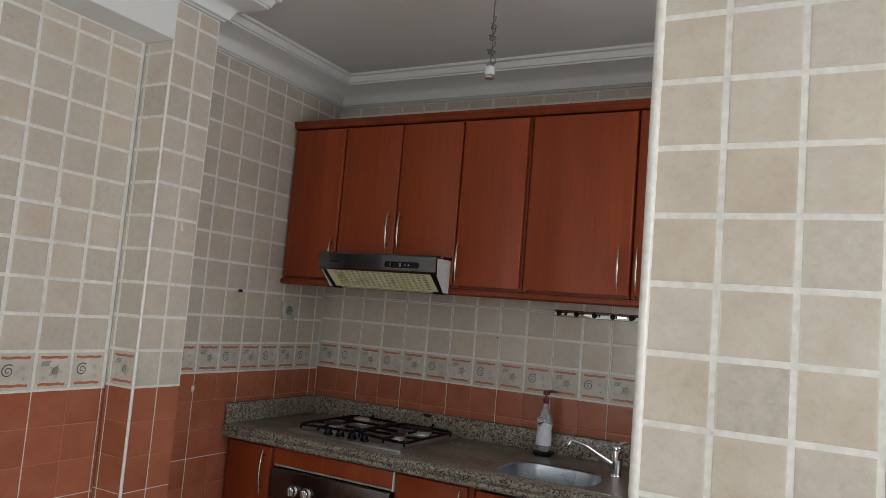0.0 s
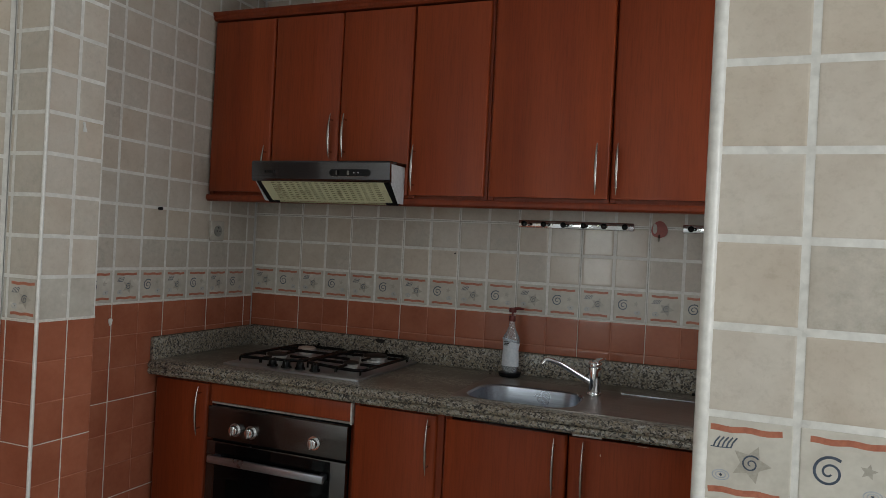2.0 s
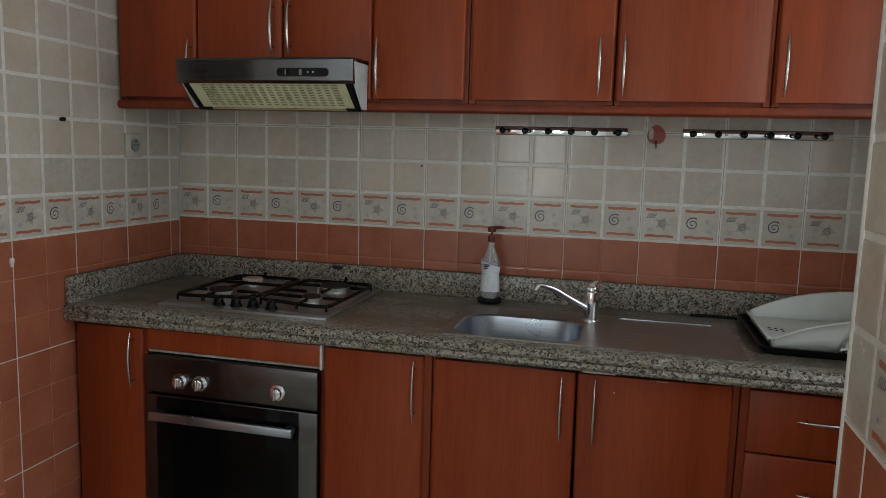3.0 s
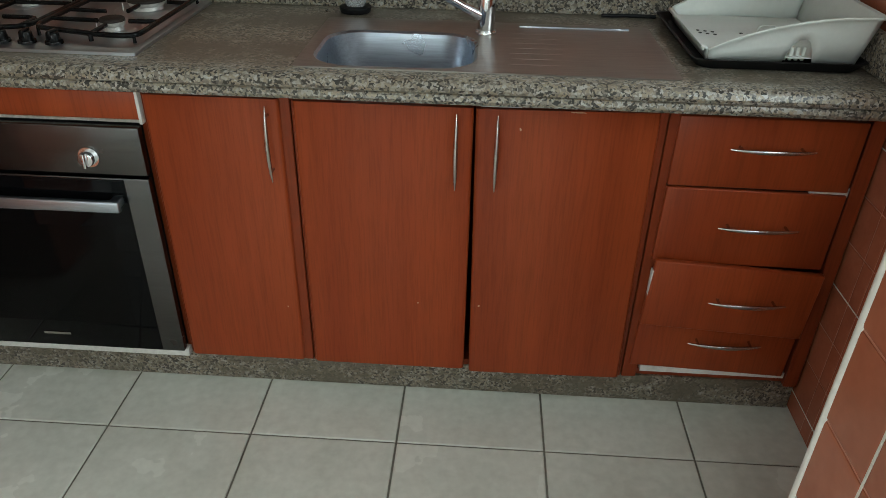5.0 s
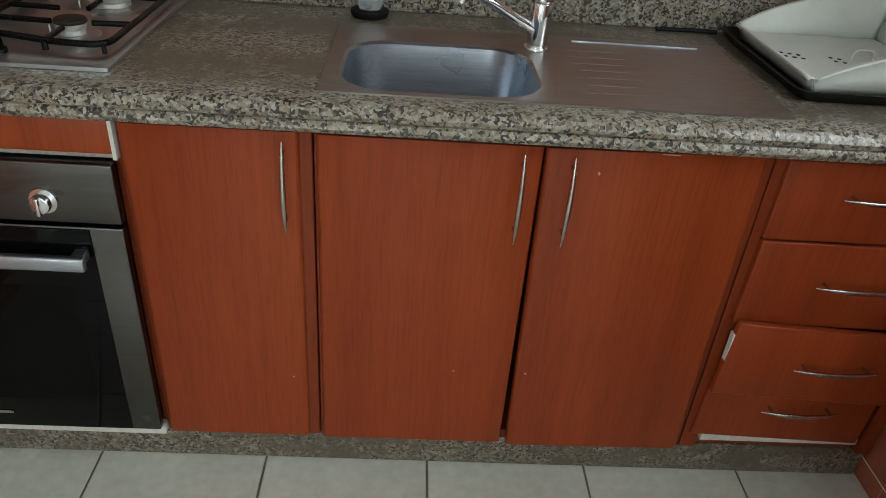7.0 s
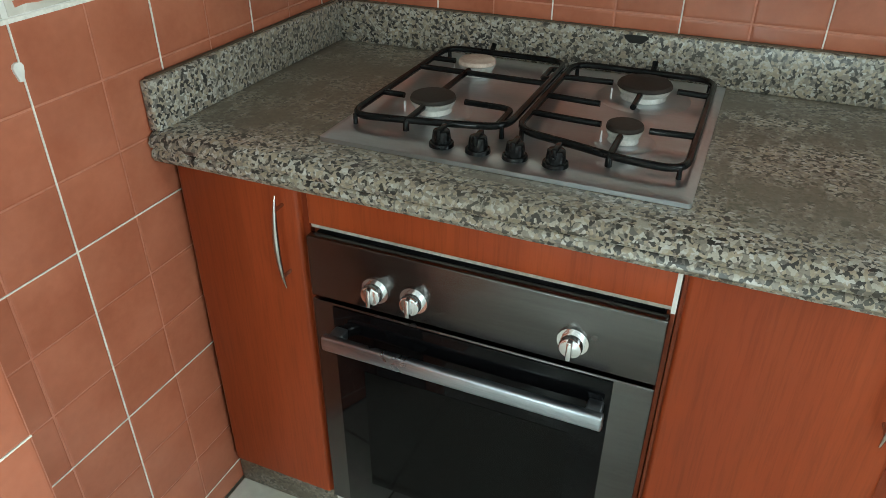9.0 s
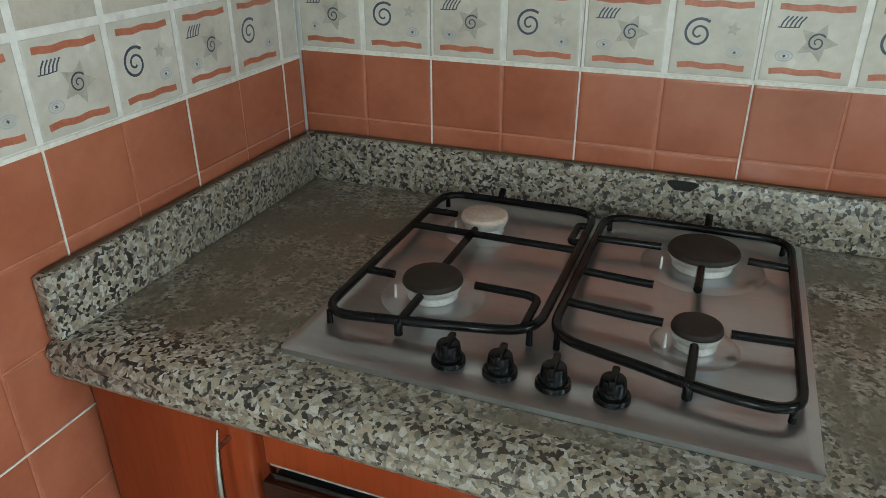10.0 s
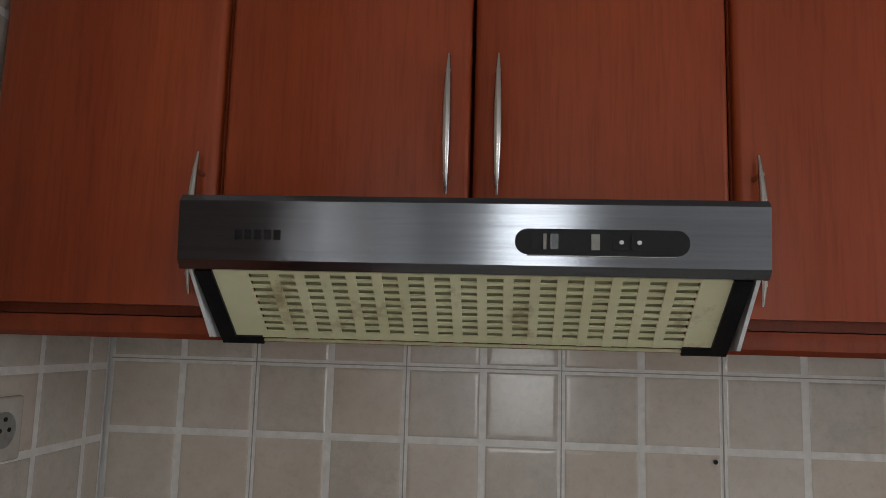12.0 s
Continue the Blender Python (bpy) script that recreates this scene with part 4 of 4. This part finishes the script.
for k in range(10):
    x, y = 2.128 + 0.016 * (k // 2) + (0.05 if k > 5 else 0.0), -0.275 + 0.024 * (k % 2) - 0.006 * (k // 2)
    bm = bmesh.new()
    cyl(bm, (x, y, RB + 0.0156), 0.0042, 0.0042, 0.001, n=12)
    part("drain_hole", bm, BLACK, base)
bm = bmesh.new()
tube(bm, smooth_path([(2.250, -0.300, RB + 0.014), (2.252, -0.300, RB + 0.044), (2.296, -0.300, RB + 0.044), (2.298, -0.300, RB + 0.014)], 0.018, 5), 0.0022, 8)
part("plate_stop", bm, WHITE_PLASTIC, base)
for k in range(4):
    bm = bmesh.new()
    box(bm, 2.268 + 0.013 * k, 2.275 + 0.013 * k, RY0 + 0.012, RY0 + 0.020, RB + 0.004, RB + 0.034, 0.001)
    part("drain_rib", bm, WHITE_PLASTIC, base)

strip = thing("rubber_strip", (1.99, -0.04, CT), "black rubber strip lying behind the drainer", "rubber strip")
bm = bmesh.new()
tube(bm, smooth_path([(1.925, -0.045, CT + 0.005), (1.97, -0.040, CT + 0.005), (2.02, -0.036, CT + 0.005), (2.07, -0.040, CT + 0.005)], 0.02, 4), 0.005, 10)
part("strip", bm, BLACK, strip)

# ---------- things on the tiles ----------
def hook_rail(x0, x1, zc):
    r = thing("hook_rail", ((x0 + x1) / 2, -0.006, zc), "polished metal hook rail with six knob hooks on tiles", "hook rail", "hook rails")
    bm = bmesh.new()
    box(bm, x0, x1, -0.009, -0.002, zc - 0.015, zc + 0.015, 0.003)
    part("plate", bm, CHROME, r)
    for k in range(6):
        x = x0 + 0.030 + (x1 - x0 - 0.06) * k / 5
        bm = bmesh.new()
        cyl(bm, (x, -0.020, zc - 0.001), 0.006, 0.0075, 0.024, "Y", 14)
        hk = part("hook", bm, CHROME, r)
        bm = bmesh.new()
        cyl(bm, (x, -0.036, zc - 0.001), 0.012, 0.010, 0.010, "Y", 18, 0.003)
        part("hook_cap", bm, ENAMEL, hk, "dark round hook cap")
    for k in (0.3, 0.7):
        bm = bmesh.new()
        cyl(bm, (x0 + (x1 - x0) * k, -0.0098, zc), 0.005, 0.004, 0.002, "Y", 12)
        part("screw", bm, NICKEL, r)


hook_rail(1.248, 1.692, 1.476)
hook_rail(1.864, 2.310, 1.477)
st = thing("sticker_hook", (1.783, -0.004, 1.468), "small pear-shaped red and white sticker hook on tiles", "sticker hook")
bm = bmesh.new()
ring = [(1.783 + 0.029 * math.sin(a) * (1 - 0.16 * math.cos(a)), 1.472 + 0.031 * math.cos(a)) for a in [k * math.pi / 12 for k in range(24)]]
loft(bm, [[(x, -0.001, zz) for x, zz in ring], [(x, -0.005, zz) for x, zz in ring]])
part("disc", bm, STICKER, st)
bm = bmesh.new()
ring = [(1.767 + 0.008 * math.sin(a), 1.474 + 0.019 * math.cos(a)) for a in [k * math.pi / 8 for k in range(16)]]
loft(bm, [[(x, -0.0052, zz) for x, zz in ring], [(x, -0.006, zz) for x, zz in ring]])
part("leaf_print", bm, STICKER_LEAF, st)
bm = bmesh.new()
tube(bm, smooth_path([(1.783, -0.005, 1.452), (1.783, -0.012, 1.432), (1.783, -0.020, 1.428), (1.783, -0.022, 1.438)], 0.006, 4), 0.003, 8)
part("hook", bm, NICKEL, st)

so = thing("wall_socket", (0.0, -0.27, 1.388), "cream wall socket on the tiled wall", "socket")
bm = bmesh.new()
box(bm, -0.002, 0.009, -0.312, -0.228, 1.346, 1.430, 0.003)
plate = part("plate", bm, BORDER, so)
bm = bmesh.new()
cyl(bm, (0.010, -0.270, 1.388), 0.022, 0.024, 0.006, "X", 24, 0.001)
part("cup", bm, GREY_PLASTIC, so, "dark recessed socket cup")
bm = bmesh.new()
for dy in (-0.009, 0.009):
    cyl(bm, (0.0135, -0.270 + dy, 1.388), 0.003, 0.003, 0.002, "X", 10)
cyl(bm, (0.0135, -0.270, 1.402), 0.003, 0.003, 0.002, "X", 10)
part("contacts", bm, BLACK, so)
na = thing("nail", (0.002, -0.603, 1.46), "dark nail sticking out of a tile", "nail")
bm = bmesh.new()
cyl(bm, (0.006, -0.603, 1.46), 0.006, 0.007, 0.016, "X", 12, 0.001)
part("head", bm, BLACK, na)

def torn_mark(base, along, out, rings):
    """A scrap of white paper left on a tile; rings holds its outline in metres along the wall and up."""
    ob = thing("sticker_remnant", base, "torn white sticker remnant on a beige tile", "sticker remnant", "sticker remnants")
    bm = bmesh.new()
    A, N, Z = Vector(along), Vector(out), Vector((0, 0, 1))
    loft(bm, [[Vector(base) + A * u + Z * w + N * d for u, w in rings] for d in (-0.0016, 0.0006)])
    part("paper", bm, RAW, ob, smooth=0)


torn_mark((XP, -1.178, 1.668), (0, -1, 0), (1, 0, 0), [(-0.008, -0.016), (0.006, -0.016), (0.004, 0.0), (0.008, 0.012), (0.0, 0.014), (-0.003, 0.0)])
torn_mark((0.105, -1.560, 1.694), (0, -1, 0), (1, 0, 0), [(-0.010, -0.010), (0.009, -0.012), (0.008, -0.004), (0.002, 0.002), (0.003, 0.012), (-0.005, 0.010)])
dab = thing("plaster_dab", (0.0, -0.811, 1.042), "pale plaster dab on a terracotta tile joint", "plaster dab")
bm = bmesh.new()
ring = [(-0.811 + 0.007 * math.cos(a) * (1 + 0.3 * math.sin(3 * a)), 1.042 + 0.016 * math.sin(a) * (1 + 0.2 * math.cos(2 * a))) for a in [k * math.pi / 8 for k in range(16)]]
loft(bm, [[(-0.003, y, z) for y, z in ring], [(0.002, y, z) for y, z in ring]])
part("dab", bm, JOINT, dab)
hole = thing("screw_hole", (0.986, -0.002, 1.345), "small dark screw hole in a beige tile", "screw hole")
bm = bmesh.new()
cyl(bm, (0.986, -0.0012, 1.345), 0.0035, 0.0035, 0.002, "Y", 12)
part("plug", bm, BLACK, hole)

# ---------- bare lamp holder ----------
lamp = thing("pendant_lamp_holder", (1.26, -0.853, H), "bare lamp holder hanging on a twisted flex", "pendant lamp")
bm = bmesh.new()
cyl(bm, (1.255, -0.845, H - 0.008), 0.018, 0.022, 0.014, n=20)
tube(bm, smooth_path([(1.255, -0.845, H), (1.258, -0.850, 2.47), (1.256, -0.848, 2.42), (1.262, -0.852, 2.36), (1.26, -0.853, 2.29)], 0.02, 4), 0.0022, 8)
part("flex", bm, WIRE, lamp)
bm = bmesh.new()
for cz, rr, turns in ((2.435, 0.010, 1.6), (2.395, 0.013, 1.8), (2.345, 0.017, 2.3)):
    n = int(turns * 14)
    tube(bm, [(1.260 + rr * (0.5 + 0.5 * k / n) * math.cos(k * 0.45), -0.851 + rr * 0.8 * math.sin(k * 0.45), cz + 0.018 * math.cos(k * 0.31) - 0.0012 * k) for k in range(n)], 0.0023, 6)
part("twisted_wire", bm, WIRE, lamp, "knotted bare flex")
bm = bmesh.new()
cyl(bm, (1.26, -0.853, 2.283), 0.0155, 0.009, 0.014, n=20, bevel=0.002)
part("cap", bm, BRASS, lamp, "dull metal socket cap")
bm = bmesh.new()
cyl(bm, (1.26, -0.853, 2.260), 0.017, 0.0165, 0.030, n=20, bevel=0.002)
part("socket", bm, WHITE_ENAMEL, lamp, "white lamp socket")
bm = bmesh.new()
cyl(bm, (1.26, -0.853, 2.239), 0.0155, 0.016, 0.013, n=20, bevel=0.002)
part("inner_thread", bm, BRASS, lamp)

# ---------- floor tiles ----------
def slab_mesh(w, h, d, cut, mat, name):
    """A flat piece with sloping edges, lying in its own x-y plane."""
    bm = bmesh.new()
    def ring(i, zz):
        return [(-w / 2 + i, -h / 2 + i, zz), (w / 2 - i, -h / 2 + i, zz), (w / 2 - i, h / 2 - i, zz), (-w / 2 + i, h / 2 - i, zz)]
    loft(bm, [ring(0, 0), ring(0, d * 0.45), ring(cut * 0.4, d * 0.85), ring(cut, d)], cap0=False)
    me = bpy.data.meshes.new(name)
    bm.to_mesh(me)
    bm.free()
    me.materials.append(mat)
    return me


PIECES = {}


def piece(kind, w, h, d, cut, mat):
    key = (kind, round(w, 3), round(h, 3))
    if key not in PIECES:
        PIECES[key] = slab_mesh(w, h, d, cut, mat, kind)
    return PIECES[key]


FT, FX, FY = 0.370, 1.440, -0.772
for i in range(-4, 10):
    for j in range(-10, 2):
        x0, x1 = max(0.0, FX + i * FT), min(5.0, FX + (i + 1) * FT)
        y0, y1 = FY + (j - 1) * FT, min(-0.548, FY + j * FT)
        y0 = max(y0, -4.4)
        if x1 - x0 < 0.03 or y1 - y0 < 0.03 or (x0 > XR and y0 > -1.5):
            continue
        w, h = x1 - x0 - 0.005, y1 - y0 - 0.005
        ob = new("tile", piece("floor_tile", w, h, 0.004, 0.003, FLOOR_TILE))
        ob.parent = floor
        ob.matrix_basis = pose((x0 + x1) / 2, (y0 + y1) / 2, -0.004)

# ---------- printed border motifs ----------
def ribbon(bm, pts, width, zz, slot):
    pts = [Vector((*p, zz)) for p in pts]
    L, R = [], []
    for i, p in enumerate(pts):
        d = (pts[min(i + 1, len(pts) - 1)] - pts[max(i - 1, 0)]).normalized()
        wv = width(i / (len(pts) - 1)) if callable(width) else width
        n = Vector((-d.y, d.x, 0)) * wv / 2
        L.append(bm.verts.new(p + n))
        R.append(bm.verts.new(p - n))
    for i in range(len(pts) - 1):
        f = bm.faces.new((R[i], R[i + 1], L[i + 1], L[i]))
        f.material_index = slot


def spiral(cx, cy, r, turns, n, start):
    return [(cx + r * (1 - 0.85 * k / n) * math.cos(start + turns * 2 * math.pi * k / n),
             cy + r * (1 - 0.85 * k / n) * math.sin(start + turns * 2 * math.pi * k / n)) for k in range(n + 1)]


def star(bm, cx, cy, r, zz, slot, points=5, turn=90, inner=0.45):
    vs = []
    for k in range(points * 2):
        a = radians(turn + 180 * k / points)
        q = r if k % 2 == 0 else r * inner
        vs.append(bm.verts.new((cx + q * math.cos(a), cy + q * math.sin(a), zz)))
    c = bm.verts.new((cx, cy, zz))
    for k in range(points * 2):
        bm.faces.new((c, vs[k], vs[(k + 1) % (points * 2)])).material_index = slot


def motif(kind):
    bm = bmesh.new()
    zz = 0.0015
    for s in (-1, 1):
        ribbon(bm, [(-0.046 + 0.092 * k / 10, s * 0.043 + 0.0011 * math.sin(k * 1.3 + s)) for k in range(11)], 0.0085, zz, 0)
    if kind == "swirl":
        ribbon(bm, spiral(-0.022, 0.002, 0.0215, 1.75, 36, radians(50)), lambda t: 0.0040 * (1 - 0.35 * t), zz, 1)
        star(bm, 0.024, 0.010, 0.011, zz, 2, turn=80)
        for q in (0.010, 0.006):
            ribbon(bm, [(0.030 + q * math.cos(a) * 1.1, -0.022 + q * 0.7 * math.sin(a)) for a in [k * math.pi / 8 for k in range(17)]], 0.0017, zz, 3)
        star(bm, 0.030, -0.022, 0.003, zz, 1, 6)
    else:
        star(bm, 0.008, -0.002, 0.027, zz, 2, turn=70, inner=0.5)
        ribbon(bm, spiral(0.008, -0.002, 0.0125, 1.6, 28, radians(40)), lambda t: 0.0024 * (1 - 0.3 * t), zz + 0.0004, 1)
        for k in range(5):
            ribbon(bm, [(-0.041 + k * 0.0056, 0.0165), (-0.0385 + k * 0.0056, 0.024), (-0.033 + k * 0.0056, 0.0315)], 0.0021, zz, 1)
        ribbon(bm, [(-0.045, 0.0165), (-0.032, 0.0162), (-0.018, 0.0172)], 0.0014, zz, 1)
        for q in (0.010, 0.006):
            ribbon(bm, [(-0.030 + q * math.cos(a) * 1.1, -0.022 + q * 0.7 * math.sin(a)) for a in [k * math.pi / 8 for k in range(17)]], 0.0017, zz, 3)
        star(bm, -0.030, -0.022, 0.003, zz, 1, 6)
    me = bpy.data.meshes.new(kind + "_print")
    bm.to_mesh(me)
    bm.free()
    for m in (INK_RED, INK_BLUE, INK_GREY, INK_PALE):
        me.materials.append(m)
    return me


MOTIF = {"swirl": motif("swirl"), "star": motif("star")}


# ---------- wall tiles ----------
def tile_face(owner, at, along, normal, u1, zb, phase, parity, keep=None, z1=2.42, joint_even=0, u0=0.0, z0=0.0, TILE_H=TILE_H, seams=False):
    """Tile one face of a wall: at is the face's foot at u = 0, along its direction, zb the lower edge of the printed border."""
    U, N, Z = Vector(along), Vector(normal), Vector((0, 0, 1))
    at = Vector(at)
    rot = Matrix((U, Z, N)).transposed().to_4x4()
    if rot.determinant() < 0:
        rot = Matrix((-U, Z, N)).transposed().to_4x4()

    def slab(name, ua, ub, za, zc, d0, d1, mat):
        bm = bmesh.new()
        vs = [[at + U * u + Z * zz + N * d for u, zz in ((ua, za), (ub, za), (ub, zc), (ua, zc))] for d in (d0, d1)]
        loft(bm, vs)
        return part(name, bm, mat, owner, smooth=0)

    slab("joint_glaze", u0, u1, zb, z1, -PROUD, -PROUD + 0.0025, JOINT)
    slab("joint_glaze", u0, u1, z0, zb, -PROUD, -PROUD + 0.0025, RED_JOINT)
    cols = [u0] + [c for c in (phase + k * TILE_W for k in range(-60, 60)) if u0 + 0.008 < c < u1 - 0.008] + [u1]
    first = round((cols[1] - phase) / TILE_W) - 1
    rows = [(zb, zb + BORDER_H, "border")]
    k = 0
    while zb + BORDER_H + k * TILE_H < z1 - 0.012:
        a = zb + BORDER_H + k * TILE_H
        rows.append((a, min(z1, a + TILE_H), "beige"))
        k += 1
    k = 0
    while zb - k * TILE_H > z0 + 0.012:
        b = zb - k * TILE_H
        rows.append((max(z0, b - TILE_H), b, "red"))
        k += 1
    for a, b in zip(cols, cols[1:]):
        idx = first
        first += 1
        for za, zc, kind in rows:
            w, h = b - a, zc - za
            mid = at + U * (a + b) / 2 + Z * (za + zc) / 2
            if keep and not keep(mid):
                continue
            gap, cut, mat = {"beige": (0.0115, 0.007, BEIGE), "border": (0.0095, 0.003, BORDER), "red": (0.0036, 0.005, RED)}[kind]
            if w - gap < 0.006 or h - gap < 0.006:
                continue
            ob = new("tile", piece(kind + "_tile", w - gap, h - gap, 0.0016 if kind == "red" else 0.0013, cut, mat))
            ob.parent = owner
            ob.matrix_basis = Matrix.Translation(mid + N * (-PROUD + 0.0024)) @ rot
            if kind == "border" and w > 0.115:
                pr = new("print", MOTIF["swirl" if (idx + parity) % 2 else "star"])
                pr.parent = ob
    # seams between the pressed panels: thin and grey among the beige, white among the red
    white, grey = bmesh.new(), bmesh.new()

    def seam(bm, ua, ub, za, zc, top):
        loft(bm, [[at + U * u + Z * zz + N * d for u, zz in ((ua, za), (ub, za), (ub, zc), (ua, zc))] for d in (-PROUD + 0.002, -PROUD + top)])

    for c in cols[1:-1]:
        if (round((c - phase) / TILE_W) + joint_even) % 2 == 0:
            seam(white, c - 0.0012, c + 0.0012, z0, zb - 0.003, 0.0042)
            if seams:
                seam(grey, c - 0.0008, c + 0.0008, zb + 0.003, z1, 0.0036)
    zz0 = zb - 3 * TILE_H
    while zz0 > z0:
        seam(white, u0, u1, zz0 - 0.0012, zz0 + 0.0012, 0.0040)
        zz0 -= 3 * TILE_H
    zz0 = zb + BORDER_H + 2 * TILE_H
    while seams and zz0 < z1 - 0.01:
        seam(grey, u0, u1, zz0 - 0.0008, zz0 + 0.0008, 0.0034)
        zz0 += 3 * TILE_H
    seam(white, u0, u1, zb - 0.003, zb + 0.003, 0.0048)
    part("grout_lines", white, GROUT, owner, smooth=0)
    if seams:
        part("panel_seams", grey, SEAM, owner, smooth=0)
    else:
        grey.free()


tile_face(wall_back, (0, 0, 0), (1, 0, 0), (0, -1, 0), XR, 1.12, 0.0, 0, lambda p: 0.93 < p.z < 1.56 or p.z > 2.24, 2.455, z0=0.9, seams=True)
tile_face(wall_left, (0, 0, 0), (0, -1, 0), (1, 0, 0), 1.105, 1.106, 0.055, 1, lambda p: p.y < -0.58 or (p.z > 0.93 and (p.y < -0.30 or p.z < 1.56 or p.z > 2.24)), 2.455)
tile_face(wall_pillar, (XP, -1.105, 0), (0, -1, 0), (1, 0, 0), 0.202, 1.100, 0.098, 0, None, 2.455)
tile_face(wall_pillar, (0.099, -1.307, 0), (1, 0, 0), (0, -1, 0), XP - 0.099, 1.098, 0.021, 0, None, 2.31)
tile_face(wall_hall, (0.105, -1.307, 0), (0, -1, 0), (1, 0, 0), 1.65, 1.086, 0.010, 1, None, 2.31)
for ua, ub, low, top in ((0.0, 0.70, 0.0, 2.455), (0.70, 1.36, 0.0, 1.25), (1.36, 1.455, 0.0, 2.455)):
    tile_face(wall_right, (XR, 0, 0), (0, -1, 0), (-1, 0, 0), ub, 1.106, 0.03, 0, lambda p: p.y < -0.50 or 0.93 < p.z < 1.60, top, u0=ua, z0=low)
tile_face(wall_pier, (2.0, -1.68, 0), (1, 0, 0), (0, -1, 0), 1.4, 1.024, 0.002, 0, lambda p: p.x < 3.0, H, TILE_H=0.1235)
tile_face(wall_pier, (2.0, -1.455, 0), (0, -1, 0), (-1, 0, 0), 0.225, 1.05, 0.1, 0, None, H, TILE_H=0.1235)
